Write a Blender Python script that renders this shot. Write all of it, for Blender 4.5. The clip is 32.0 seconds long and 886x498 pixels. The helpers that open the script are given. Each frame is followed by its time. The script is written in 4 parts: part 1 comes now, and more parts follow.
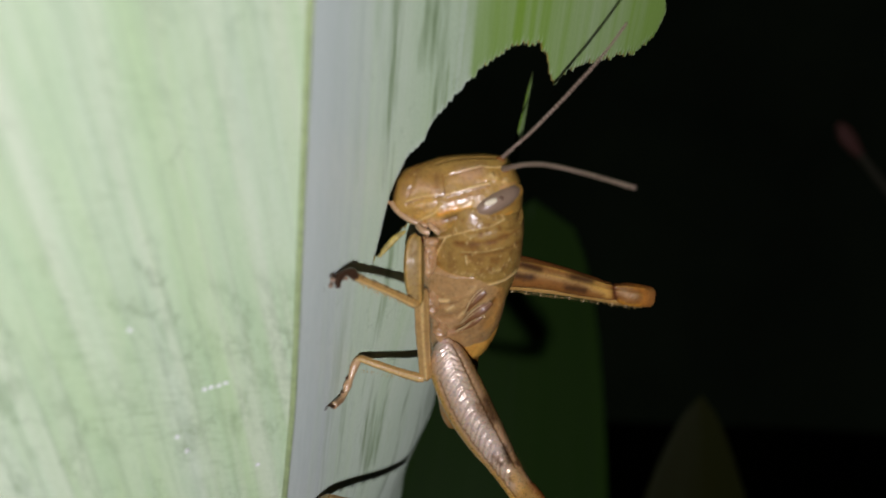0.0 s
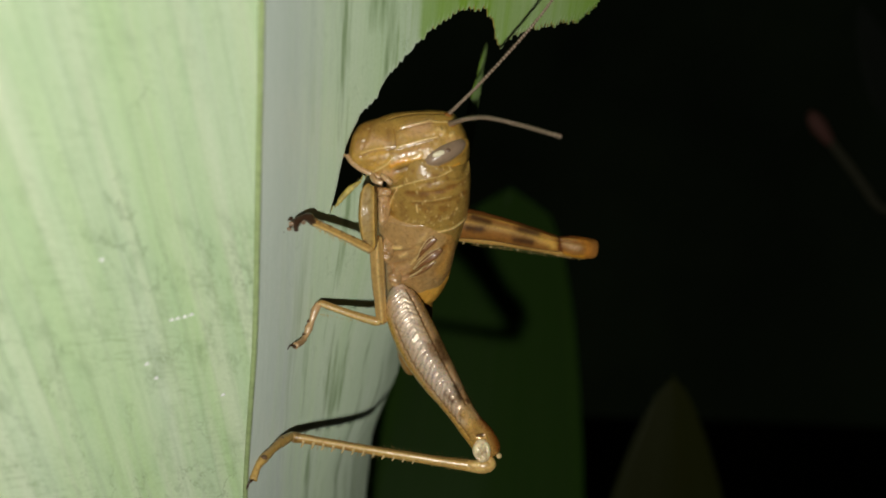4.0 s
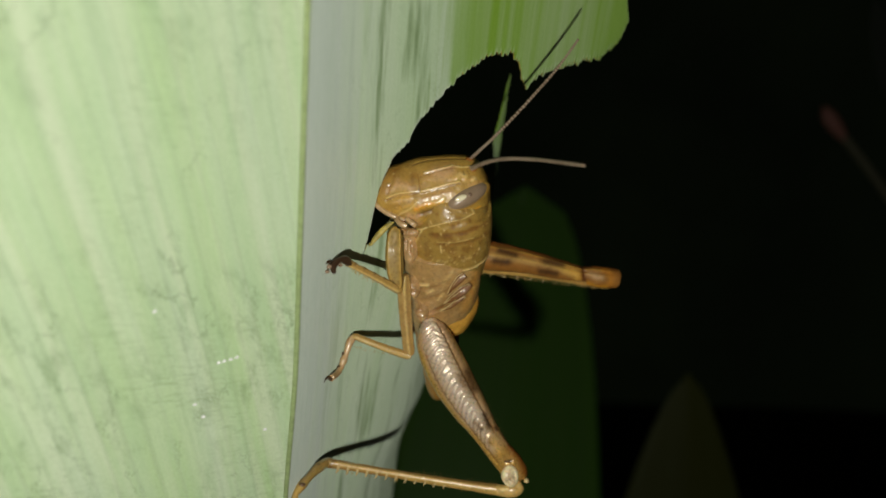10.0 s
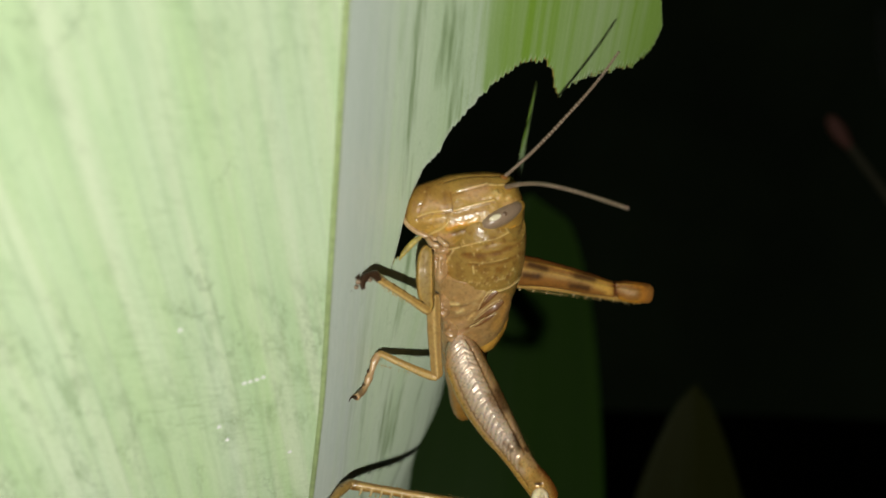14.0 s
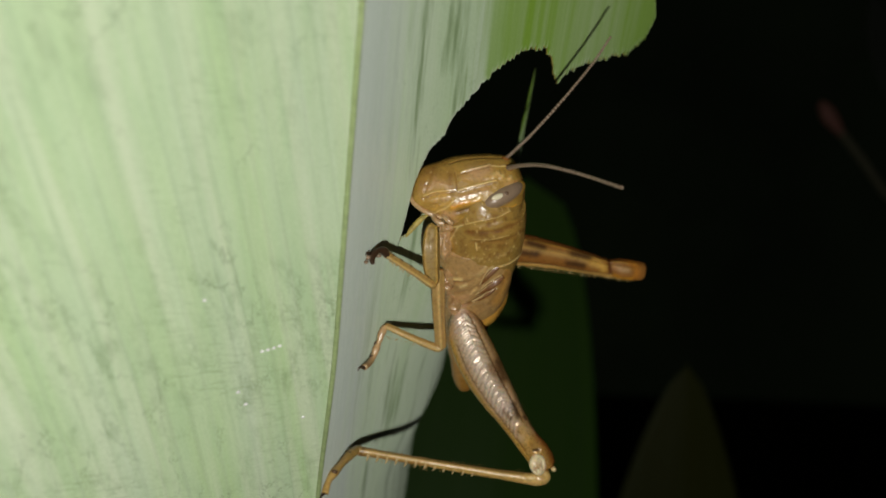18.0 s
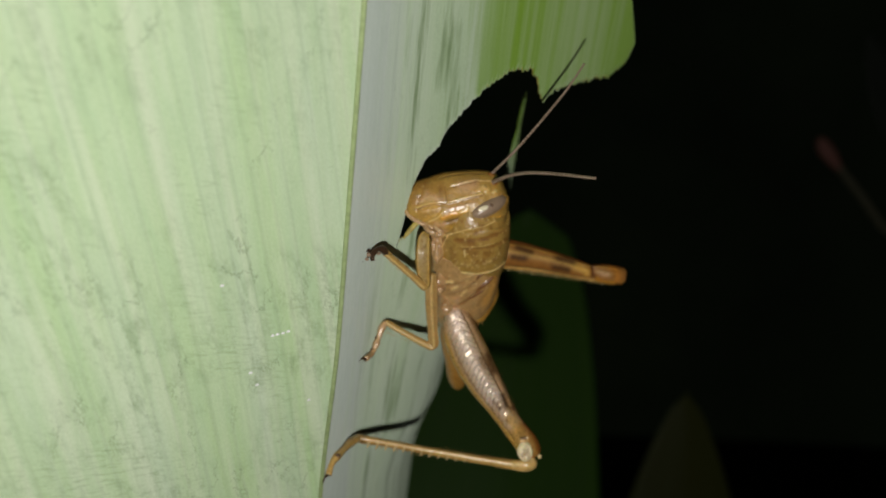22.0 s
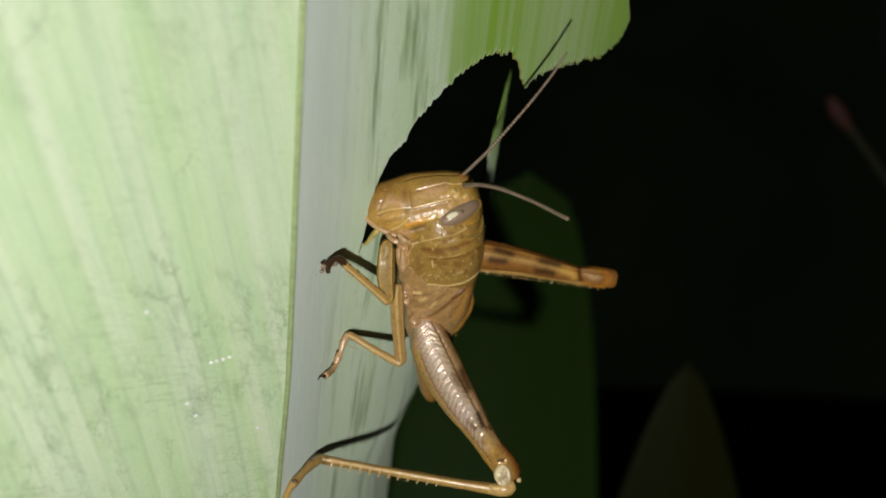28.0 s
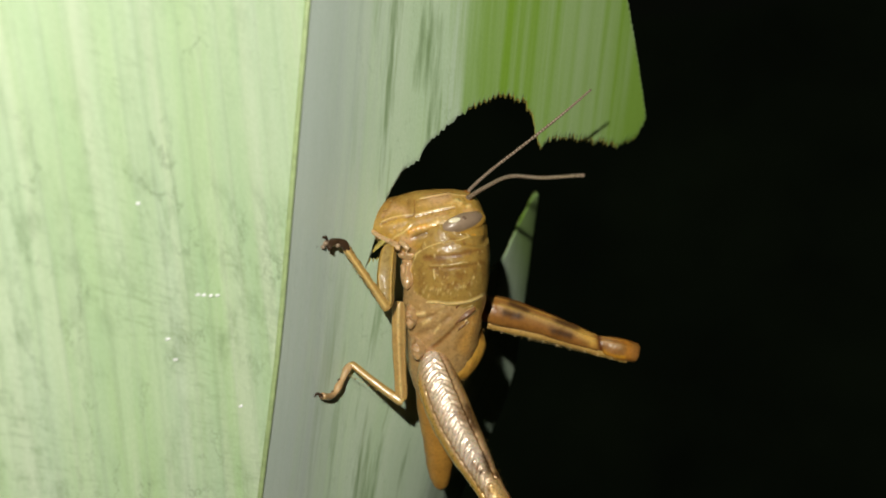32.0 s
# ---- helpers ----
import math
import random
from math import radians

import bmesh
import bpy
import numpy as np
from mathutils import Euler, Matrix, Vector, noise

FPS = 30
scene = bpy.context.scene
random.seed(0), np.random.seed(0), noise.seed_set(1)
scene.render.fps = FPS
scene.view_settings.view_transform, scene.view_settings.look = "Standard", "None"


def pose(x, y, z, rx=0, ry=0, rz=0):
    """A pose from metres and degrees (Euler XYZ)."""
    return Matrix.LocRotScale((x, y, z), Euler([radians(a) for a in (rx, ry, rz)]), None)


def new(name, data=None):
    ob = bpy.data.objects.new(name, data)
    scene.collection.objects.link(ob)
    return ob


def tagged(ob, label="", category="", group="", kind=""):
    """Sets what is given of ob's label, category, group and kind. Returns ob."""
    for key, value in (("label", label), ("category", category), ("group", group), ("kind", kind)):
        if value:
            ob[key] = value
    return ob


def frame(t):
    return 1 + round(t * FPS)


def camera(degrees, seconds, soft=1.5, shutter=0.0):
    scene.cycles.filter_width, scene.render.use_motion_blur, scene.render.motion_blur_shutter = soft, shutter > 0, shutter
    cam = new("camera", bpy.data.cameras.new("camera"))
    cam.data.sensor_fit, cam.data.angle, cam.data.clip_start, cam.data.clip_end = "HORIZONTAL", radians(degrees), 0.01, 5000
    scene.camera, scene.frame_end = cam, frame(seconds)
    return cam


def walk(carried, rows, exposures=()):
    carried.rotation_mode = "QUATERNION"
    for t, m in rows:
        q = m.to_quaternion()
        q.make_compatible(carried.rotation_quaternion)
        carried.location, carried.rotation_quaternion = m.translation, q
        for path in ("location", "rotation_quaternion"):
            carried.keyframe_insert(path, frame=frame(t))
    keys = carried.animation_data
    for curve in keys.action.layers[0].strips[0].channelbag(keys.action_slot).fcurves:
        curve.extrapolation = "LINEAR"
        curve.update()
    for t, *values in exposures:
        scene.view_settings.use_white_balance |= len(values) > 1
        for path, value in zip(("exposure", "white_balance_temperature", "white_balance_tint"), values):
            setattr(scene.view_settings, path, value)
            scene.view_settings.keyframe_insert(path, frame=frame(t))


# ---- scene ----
S = 0.15                      # one unit of the plan, in metres
HIGH = 0.9                    # height of the plan's middle over the soil


def at(x, y, z):
    """A place of the plan, in metres."""
    return Vector((x * S, y * S, HIGH + z * S))


# ---- camera ----
cam = camera(45, 32.0, soft=1.8)
cam.data.dof.use_dof = True
cam.data.dof.focus_distance = 0.158
cam.data.dof.aperture_fstop = 20.0
walk(cam, [
    (0, pose(0.00035, 0.01832, 0.90132, 90.461, -0.085, 0.274)),
    (0.5, pose(0.00237, 0.02048, 0.90173, 90.365, -0.100, -0.330)),
    (1, pose(0.00355, 0.01635, 0.90126, 89.545, -0.088, -0.206)),
    (1.5, pose(0.00445, 0.01516, 0.89816, 89.646, 0.245, -0.314)),
    (2, pose(0.00490, 0.01403, 0.89839, 89.784, 0.066, -0.395)),
    (2.5, pose(0.00341, 0.01019, 0.89997, 90.156, 0.072, -0.257)),
    (3, pose(0.00223, 0.00691, 0.89995, 90.436, -0.047, -0.252)),
    (3.5, pose(0.00570, 0.00800, 0.89723, 90.316, 0.147, -0.441)),
    (5.5, pose(0.00183, -0.00023, 0.89210, 90.735, 0.223, -0.352)),
    (6, pose(0.00140, -0.00113, 0.89528, 91.059, 0.222, -0.227)),
    (6.5, pose(0.00218, 0.00063, 0.89681, 91.599, -0.102, 0.182)),
    (7, pose(0.00108, 0.00035, 0.89389, 91.645, -0.365, 0.367)),
    (7.5, pose(-0.00093, -0.00002, 0.89236, 91.483, 0.002, 0.111)),
    (8, pose(-0.00305, -0.00196, 0.89363, 91.411, -0.245, 0.068)),
    (8.5, pose(-0.00107, 0.00084, 0.90430, 90.843, 0.436, 0.359)),
    (9, pose(0.00394, 0.00863, 0.90920, 90.265, 0.888, 0.258)),
    (9.5, pose(0.00508, 0.00574, 0.90245, 89.553, 0.687, -0.075)),
    (10, pose(0.00254, 0.00078, 0.90186, 89.612, 0.467, 0.181)),
    (10.5, pose(-0.00032, 0.00338, 0.90049, 89.953, 0.600, 0.018)),
    (11, pose(-0.00008, 0.00796, 0.90395, 90.126, 0.748, 0.100)),
    (11.5, pose(-0.00218, 0.01144, 0.90406, 89.735, 0.124, 0.240)),
    (12, pose(-0.00190, 0.00831, 0.90214, 89.760, 0.119, -0.147)),
    (12.5, pose(-0.00332, 0.00531, 0.89730, 89.890, 0.112, -0.244)),
    (13, pose(-0.00268, 0.00597, 0.89857, 90.023, 0.091, -0.381)),
    (13.5, pose(-0.00255, 0.00854, 0.90224, 90.099, 0.230, -0.052)),
    (15.5, pose(-0.00323, -0.00085, 0.90401, 89.040, 0.388, -0.448)),
    (16, pose(0.00182, 0.00428, 0.90985, 89.034, 0.444, -0.500)),
    (16.5, pose(0.00142, 0.00690, 0.90940, 88.701, 0.251, -0.186)),
    (17, pose(0.00014, 0.00465, 0.90479, 88.534, 0.083, -0.084)),
    (17.5, pose(-0.00607, 0.00197, 0.90053, 88.898, -0.006, -0.306)),
    (18, pose(-0.00421, -0.00159, 0.90207, 89.105, 0.015, -0.420)),
    (18.5, pose(-0.00012, -0.00505, 0.89886, 89.302, 0.140, -0.357)),
    (19, pose(-0.00162, -0.00615, 0.89840, 89.723, 0.574, -0.368)),
    (19.5, pose(-0.00411, -0.00299, 0.90315, 89.700, 0.283, -0.606)),
    (20, pose(-0.00099, -0.00198, 0.90687, 89.735, 0.166, -0.299)),
    (20.5, pose(0.00249, -0.00408, 0.90354, 89.626, 0.024, -0.440)),
    (21, pose(-0.00060, -0.00957, 0.89499, 89.884, 0.409, -0.138)),
    (21.5, pose(-0.00314, -0.01306, 0.89383, 91.593, 0.372, -1.037)),
    (22, pose(-0.00183, -0.01751, 0.89588, 91.256, -0.217, 0.090)),
    (22.5, pose(0.00187, -0.00682, 0.89515, 89.111, 0.106, 0.079)),
    (23, pose(-0.00332, -0.00310, 0.90201, 89.049, -0.303, 0.151)),
    (23.5, pose(-0.00110, 0.00351, 0.90381, 88.623, -0.188, 0.213)),
    (24, pose(0.00221, -0.00218, 0.90292, 88.810, -0.280, 0.555)),
    (24.5, pose(0.00079, -0.00089, 0.90364, 88.755, -0.170, 0.305)),
    (25, pose(-0.00066, 0.00043, 0.90292, 88.588, -0.461, 0.263)),
    (25.5, pose(0.00099, -0.00073, 0.90202, 88.690, -0.293, 0.226)),
    (27.5, pose(-0.00159, -0.00288, 0.90436, 89.516, -0.435, 0.490)),
    (28, pose(0.00374, 0.00126, 0.90473, 88.565, -0.384, 0.397)),
    (28.5, pose(0.00201, -0.00524, 0.89933, 89.366, -0.448, 0.501)),
    (29, pose(-0.00057, -0.01182, 0.89732, 89.676, -0.882, 0.733)),
    (29.5, pose(-0.00632, -0.01325, 0.89410, 90.424, -0.924, 0.442)),
    (30, pose(-0.00296, -0.01447, 0.89617, 90.605, -0.727, 0.408)),
    (30.5, pose(-0.00181, -0.01353, 0.88911, 92.820, -1.176, 0.514)),
    (31, pose(0.00049, -0.00060, 0.86701, 101.413, -2.359, 1.083)),
    (31.6, pose(0.00997, 0.00921, 0.85313, 108.505, -3.369, 4.265)),
    (32, pose(0.01576, 0.01464, 0.84244, 112.698, -3.193, 4.338)),
], exposures=(
    (0, -0.05, 5900, 24.1), (1, -0.05, 6340, 13.8), (2, 0.00, 6610, 7.4), (3, -0.10, 6660, 6.2), (6, 0.00, 6390, 12.6), (7, -0.10, 6560, 8.7),
    (8, -0.15, 6560, 8.7), (9, 0.13, 6440, 11.3), (10, -0.15, 6720, 4.9), (11, -0.05, 6560, 8.7), (12, -0.22, 6610, 7.4), (13, -0.10, 6720, 4.9),
    (16, 0.13, 6440, 11.3), (17, -0.12, 6560, 8.7), (18, -0.27, 6560, 8.7), (19, -0.15, 6390, 12.6), (20, -0.13, 6390, 12.6), (21, -0.20, 6560, 8.7),
    (22, -0.25, 6440, 11.3), (23, -0.10, 6170, 17.7), (24, -0.15, 6340, 13.8), (25, -0.22, 6560, 8.7), (28, 0.05, 6440, 11.3), (29, -0.25, 6560, 8.7),
    (30, -0.17, 6440, 11.3), (31, 0.03, 6440, 11.3), (32, 0.38, 6660, 6.2),
))

# ---- light: the torch of the phone, just under the lens, in a dark night ----
world = bpy.data.worlds.new("night")
world.use_nodes = True
world.node_tree.nodes["Background"].inputs[0].default_value = (0.009, 0.011, 0.007, 1)
world.node_tree.nodes["Background"].inputs[1].default_value = 0.17
scene.world = world
torch_data = bpy.data.lights.new("torch", "POINT")
torch_data.energy, torch_data.shadow_soft_size, torch_data.color = 0.865, 0.0016, (1.0, 0.97, 0.93)
torch = new("torch", torch_data)
torch.location = at(-0.01, -0.02, -0.22)


# ---- materials ----
def ramp(nt, stops, source):
    n = nt.nodes.new("ShaderNodeValToRGB")
    while len(n.color_ramp.elements) < len(stops):
        n.color_ramp.elements.new(0.5)
    for e, (p, c) in zip(n.color_ramp.elements, stops):
        e.position, e.color = p, (*c, 1) if len(c) == 3 else c
    nt.links.new(source, n.inputs[0])
    return n.outputs[0]


def grey(v):
    return (v, v, v)


def noise_tex(nt, scale, detail, vector=None, rough=0.6):
    n = nt.nodes.new("ShaderNodeTexNoise")
    n.inputs["Scale"].default_value, n.inputs["Detail"].default_value, n.inputs["Roughness"].default_value = scale, detail, rough
    if vector:
        nt.links.new(vector, n.inputs["Vector"])
    return n.outputs[0]


def mapped(nt, scale, source="Object", turn=(0, 0, 0)):
    c = nt.nodes.new("ShaderNodeTexCoord")
    m = nt.nodes.new("ShaderNodeMapping")
    m.inputs["Scale"].default_value, m.inputs["Rotation"].default_value = scale, turn
    nt.links.new(c.outputs[source], m.inputs[0])
    return m.outputs[0]


def mixed(nt, fac, a, b, kind="MIX"):
    n = nt.nodes.new("ShaderNodeMix")
    n.data_type, n.blend_type = "RGBA", kind
    for source, socket in ((fac, n.inputs[0]), (a, n.inputs[6]), (b, n.inputs[7])):
        if isinstance(source, (int, float)):
            socket.default_value = source
        elif isinstance(source, tuple):
            socket.default_value = (*source, 1)
        else:
            nt.links.new(source, socket)
    return n.outputs[2]


def sums(nt, kind, a, b):
    n = nt.nodes.new("ShaderNodeMath")
    n.operation = kind
    for source, socket in ((a, n.inputs[0]), (b, n.inputs[1])):
        if isinstance(source, (int, float)):
            socket.default_value = source
        else:
            nt.links.new(source, socket)
    return n.outputs[0]


def begin(name, roughness=0.5, specular=0.5):
    m = bpy.data.materials.new(name)
    m.use_nodes = True
    b = m.node_tree.nodes["Principled BSDF"]
    b.inputs["Roughness"].default_value, b.inputs["Specular IOR Level"].default_value = roughness, specular
    return m, m.node_tree, b


def bumped(nt, b, height, strength, distance):
    n = nt.nodes.new("ShaderNodeBump")
    n.inputs["Strength"].default_value, n.inputs["Distance"].default_value = strength, distance
    nt.links.new(height, n.inputs["Height"])
    nt.links.new(n.outputs[0], b.inputs["Normal"])


def leaf_material(name, pale, green, margin):
    """A waxy underside: pale bloom over green, fine veins along the map's second axis, grey mildew; margin: where the bloom ends."""
    m, nt, b = begin(name, 0.42, 0.45)
    b.inputs["Diffuse Roughness"].default_value = 1.0
    if margin:
        b.inputs["Sheen Weight"].default_value, b.inputs["Sheen Roughness"].default_value, b.inputs["Sheen Tint"].default_value = 0.22, 0.6, (0.93, 0.93, 1.0, 1)
    uv = mapped(nt, (1, 1, 1), "UV")
    fine = noise_tex(nt, 1.0, 5, mapped(nt, (9.0, 0.35, 1), "UV"))
    broad = noise_tex(nt, 1.0, 3, mapped(nt, (1.7, 0.10, 1), "UV"))
    lines = nt.nodes.new("ShaderNodeTexWave")
    lines.inputs["Scale"].default_value, lines.inputs["Distortion"].default_value = 1.55, 3.6
    lines.inputs["Detail"].default_value, lines.inputs["Detail Scale"].default_value = 3.0, 0.6
    nt.links.new(mapped(nt, (1, 0.04, 1), "UV"), lines.inputs[0])
    vein = sums(nt, "MULTIPLY", ramp(nt, ((0.0, grey(1)), (0.09, grey(0.4)), (0.22, grey(0.0))), lines.outputs[1]), ramp(nt, ((0.3, grey(0.15)), (0.65, grey(1))), noise_tex(nt, 1.0, 3, mapped(nt, (1.3, 0.22, 1), "UV"))))
    col = mixed(nt, ramp(nt, ((0.35, grey(0)), (0.7, grey(1))), broad), pale, tuple(c * k for c, k in zip(pale, (0.86, 0.97, 0.72))))
    col = mixed(nt, ramp(nt, ((0.42, grey(0)), (0.75, grey(0.35 if not margin else 0.05))), fine), col, green)
    col = mixed(nt, sums(nt, "MULTIPLY", vein, 0.26 if not margin else 0.03), col, tuple(c * 0.55 for c in pale))
    # soft cloudy mottling of the bloom, drawn out along the veins
    cloud = noise_tex(nt, 1.0, 6, mapped(nt, (2.6, 0.55, 1), "UV"), 0.7)
    col = mixed(nt, ramp(nt, ((0.45, grey(0)), (0.72, grey(0.5))), cloud), col, tuple(c * k for c, k in zip(pale, (0.70, 0.82, 0.68))))
    col = mixed(nt, ramp(nt, ((0.28, grey(0.35)), (0.45, grey(0))), cloud), col, tuple(min(c * k, 0.8) for c, k in zip(pale, (1.12, 1.08, 1.12))))
    # broad pale streaks between the veins
    pale_streak = noise_tex(nt, 1.0, 3, mapped(nt, (4.4, 0.16, 1), "UV"), 0.5)
    col = mixed(nt, ramp(nt, ((0.50, grey(0)), (0.66, grey(0.55 if not margin else 0.2))), pale_streak), col, tuple(min(c * k, 0.8) for c, k in zip(pale, (1.16, 1.08, 1.12))))
    # grey-green mildew in clumps
    spots = noise_tex(nt, 1.0, 10, mapped(nt, (4.2, 2.0, 1), "UV"), 0.74)
    where = noise_tex(nt, 1.0, 3, mapped(nt, (0.45, 0.35, 1), "UV"))
    mild = sums(nt, "MULTIPLY", ramp(nt, ((0.50, grey(0)), (0.66, grey(1))), spots), ramp(nt, ((0.44, grey(0.10)), (0.60, grey(1))), where))
    col = mixed(nt, sums(nt, "MULTIPLY", mild, 0.46 if not margin else 0.15), col, (0.13, 0.20, 0.08))
    # short smears across the veins where the mildew is rubbed
    smear = noise_tex(nt, 1.0, 6, mapped(nt, (4.5, 17.0, 1), "UV", (0, 0, 0.25)), 0.65)
    rubbed = noise_tex(nt, 1.0, 4, mapped(nt, (0.8, 0.5, 1), "UV", (0, 0, 0.4)))
    smear = sums(nt, "MULTIPLY", ramp(nt, ((0.50, grey(0)), (0.68, grey(1))), smear), ramp(nt, ((0.48, grey(0)), (0.64, grey(1))), rubbed))
    col = mixed(nt, sums(nt, "MULTIPLY", smear, 0.42 if not margin else 0.12), col, (0.17, 0.25, 0.10))
    # hair-thin grey scratches across the veins
    scratch = nt.nodes.new("ShaderNodeTexWave")
    scratch.bands_direction = "DIAGONAL"
    scratch.inputs["Scale"].default_value, scratch.inputs["Distortion"].default_value, scratch.inputs["Detail"].default_value = 1.3, 16.0, 6.0
    scratch.inputs["Detail Scale"].default_value, scratch.inputs["Detail Roughness"].default_value = 0.9, 0.7
    nt.links.new(mapped(nt, (1, 0.5, 1), "UV"), scratch.inputs[0])
    thin = sums(nt, "MULTIPLY", ramp(nt, ((0.0, grey(1)), (0.035, grey(0))), scratch.outputs[1]), ramp(nt, ((0.50, grey(0)), (0.62, grey(1))), noise_tex(nt, 1.0, 4, mapped(nt, (1.1, 0.7, 1), "UV"))))
    col = mixed(nt, sums(nt, "MULTIPLY", thin, 0.42), col, (0.12, 0.17, 0.08))
    if margin:
        sep = nt.nodes.new("ShaderNodeSeparateXYZ")
        nt.links.new(uv, sep.inputs[0])
        across = sums(nt, "ADD", sep.outputs[0], sums(nt, "MULTIPLY", noise_tex(nt, 1.0, 4, mapped(nt, (4, 0.13, 1), "UV")), 2.2))
        place = sums(nt, "MULTIPLY", across, 0.1)
        bare = ramp(nt, ((margin - 0.03, grey(0)), (margin + 0.01, grey(0.7)), (margin + 0.06, grey(1))), place)
        stripe = noise_tex(nt, 1.0, 4, mapped(nt, (5.0, 0.10, 1), "UV"))
        vivid = ramp(nt, ((margin, grey(0.85)), (margin + 0.09, grey(0.75)), (margin + 0.16, grey(0.32)), (margin + 0.27, grey(0.40)), (margin + 0.34, grey(0.95))), place)
        vivid = sums(nt, "ADD", vivid, sums(nt, "MULTIPLY", sums(nt, "SUBTRACT", stripe, 0.5), 1.7))
        green_col = mixed(nt, ramp(nt, ((0.1, grey(0)), (0.9, grey(1))), vivid), (0.29, 0.40, 0.17), green)
        # a smooth lilac-grey band along the midrib, paler green beyond it
        inner = ramp(nt, ((0.20, grey(0)), (0.36, grey(1))), sums(nt, "MULTIPLY", across, 0.1))
        col = mixed(nt, inner, mixed(nt, 0.75, col, (0.322, 0.372, 0.330)), mixed(nt, 0.40, col, (0.41, 0.53, 0.32)))
        streak = noise_tex(nt, 1.0, 4, mapped(nt, (2.0, 0.26, 1), "UV"))
        col = mixed(nt, sums(nt, "MULTIPLY", inner, ramp(nt, ((0.545, grey(0)), (0.65, grey(0.9))), streak)), col, (0.15, 0.23, 0.085))
        high = ramp(nt, ((0.10, grey(0)), (0.22, grey(1))), sums(nt, "MULTIPLY", sep.outputs[1], 0.1))
        bare = sums(nt, "MULTIPLY", bare, high)
        col = mixed(nt, bare, col, green_col)
    # fine grain of the bloom
    dust = noise_tex(nt, 1.0, 4, mapped(nt, (34, 20, 1), "UV"), 0.75)
    col = mixed(nt, ramp(nt, ((0.40, grey(0.30)), (0.62, grey(0))), dust), col, (0.72, 0.80, 0.66), "MULTIPLY")
    nt.links.new(col, b.inputs["Base Color"])
    rough = ramp(nt, ((0.3, grey(0.38)), (0.7, grey(0.62))), spots)
    nt.links.new(rough, b.inputs["Roughness"])
    bumped(nt, b, sums(nt, "ADD", sums(nt, "MULTIPLY", vein, -0.6), sums(nt, "MULTIPLY", fine, 0.8)), 0.35 if not margin else 0.10, 0.0004)
    return m


def pigmented(name, base=None, rough=0.36, grain=0.7, coat=0.55, metal=0.0, coat_rough=0.2):
    """Waxy cuticle: its colour from the skin's painted marks or one base, soft blotches, fine grain, tiny pits."""
    m, nt, b = begin(name, rough, 0.55)
    if base:
        rgb = nt.nodes.new("ShaderNodeRGB")
        rgb.outputs[0].default_value = (*base, 1)
        col = rgb.outputs[0]
    else:
        c = nt.nodes.new("ShaderNodeAttribute")
        c.attribute_name = "pigment_and_light"
        col = c.outputs["Color"]
    place = mapped(nt, (1, 1, 1))
    blotch, spots, fine = noise_tex(nt, 750, 3, place, 0.55), noise_tex(nt, 2300, 3, place, 0.6), noise_tex(nt, 7000, 2, place, 0.6)
    col = mixed(nt, ramp(nt, ((0.46, grey(0)), (0.66, grey(0.42 * grain))), blotch), col, (0.52, 0.46, 0.36), "MULTIPLY")
    col = mixed(nt, ramp(nt, ((0.52, grey(0)), (0.68, grey(0.55 * grain))), spots), col, (0.42, 0.34, 0.24), "MULTIPLY")
    col = mixed(nt, ramp(nt, ((0.28, grey(0.40 * grain)), (0.44, grey(0))), spots), col, (1.30, 1.25, 1.15), "MULTIPLY")
    nt.links.new(col, b.inputs["Base Color"])
    b.inputs["Metallic"].default_value = metal
    nt.links.new(ramp(nt, ((0.3, grey(rough - 0.08)), (0.7, grey(rough + 0.16))), spots), b.inputs["Roughness"])
    b.inputs["Coat Weight"].default_value, b.inputs["Coat Roughness"].default_value = coat, coat_rough
    b.inputs["Subsurface Weight"].default_value, b.inputs["Subsurface Radius"].default_value, b.inputs["Subsurface Scale"].default_value = 0.12, (1.0, 0.5, 0.2), 0.0006
    relief = sums(nt, "ADD", sums(nt, "MULTIPLY", spots, 1.0), sums(nt, "MULTIPLY", fine, 0.35))
    bumped(nt, b, relief, 0.4, 0.00008)
    return m


def plain(name, color, rough=0.4, specular=0.5, vary=0.3):
    m, nt, b = begin(name, rough, specular)
    n = noise_tex(nt, 900, 4, mapped(nt, (1, 1, 1)))
    nt.links.new(mixed(nt, ramp(nt, ((0.35, grey(0)), (0.7, grey(vary))), n), color, tuple(c * 0.4 for c in color)), b.inputs["Base Color"])
    bumped(nt, b, n, 0.2, 0.0001)
    return m


PALE, GREEN = (0.53, 0.62, 0.455), (0.17, 0.31, 0.014)
leaf_left = leaf_material("leaf_bloom", PALE, (0.38, 0.48, 0.26), 0)
leaf_right = leaf_material("leaf_bloom_margin", (0.485, 0.55, 0.445), GREEN, 0.49)
rib_mat = plain("leaf_midrib", (0.37, 0.47, 0.21), 0.4, 0.5, 0.5)
rim_mat = plain("bitten_rim", (0.56, 0.44, 0.09), 0.5, 0.4, 1.0)
back_leaf_mat = leaf_material("dark_leaf", (0.12, 0.27, 0.045), (0.085, 0.20, 0.03), 0)
brown_leaf_mat = leaf_material("dull_leaf", (0.105, 0.108, 0.022), (0.075, 0.085, 0.017), 0)
grey_leaf_mat = leaf_material("grey_leaf", (0.085, 0.095, 0.085), (0.06, 0.07, 0.06), 0)
twig_mat = plain("grey_green_twig", (0.26, 0.25, 0.16), 0.7, 0.3, 0.4)
bud_mat = plain("pink_bud", (0.62, 0.28, 0.22), 0.5, 0.4, 0.4)
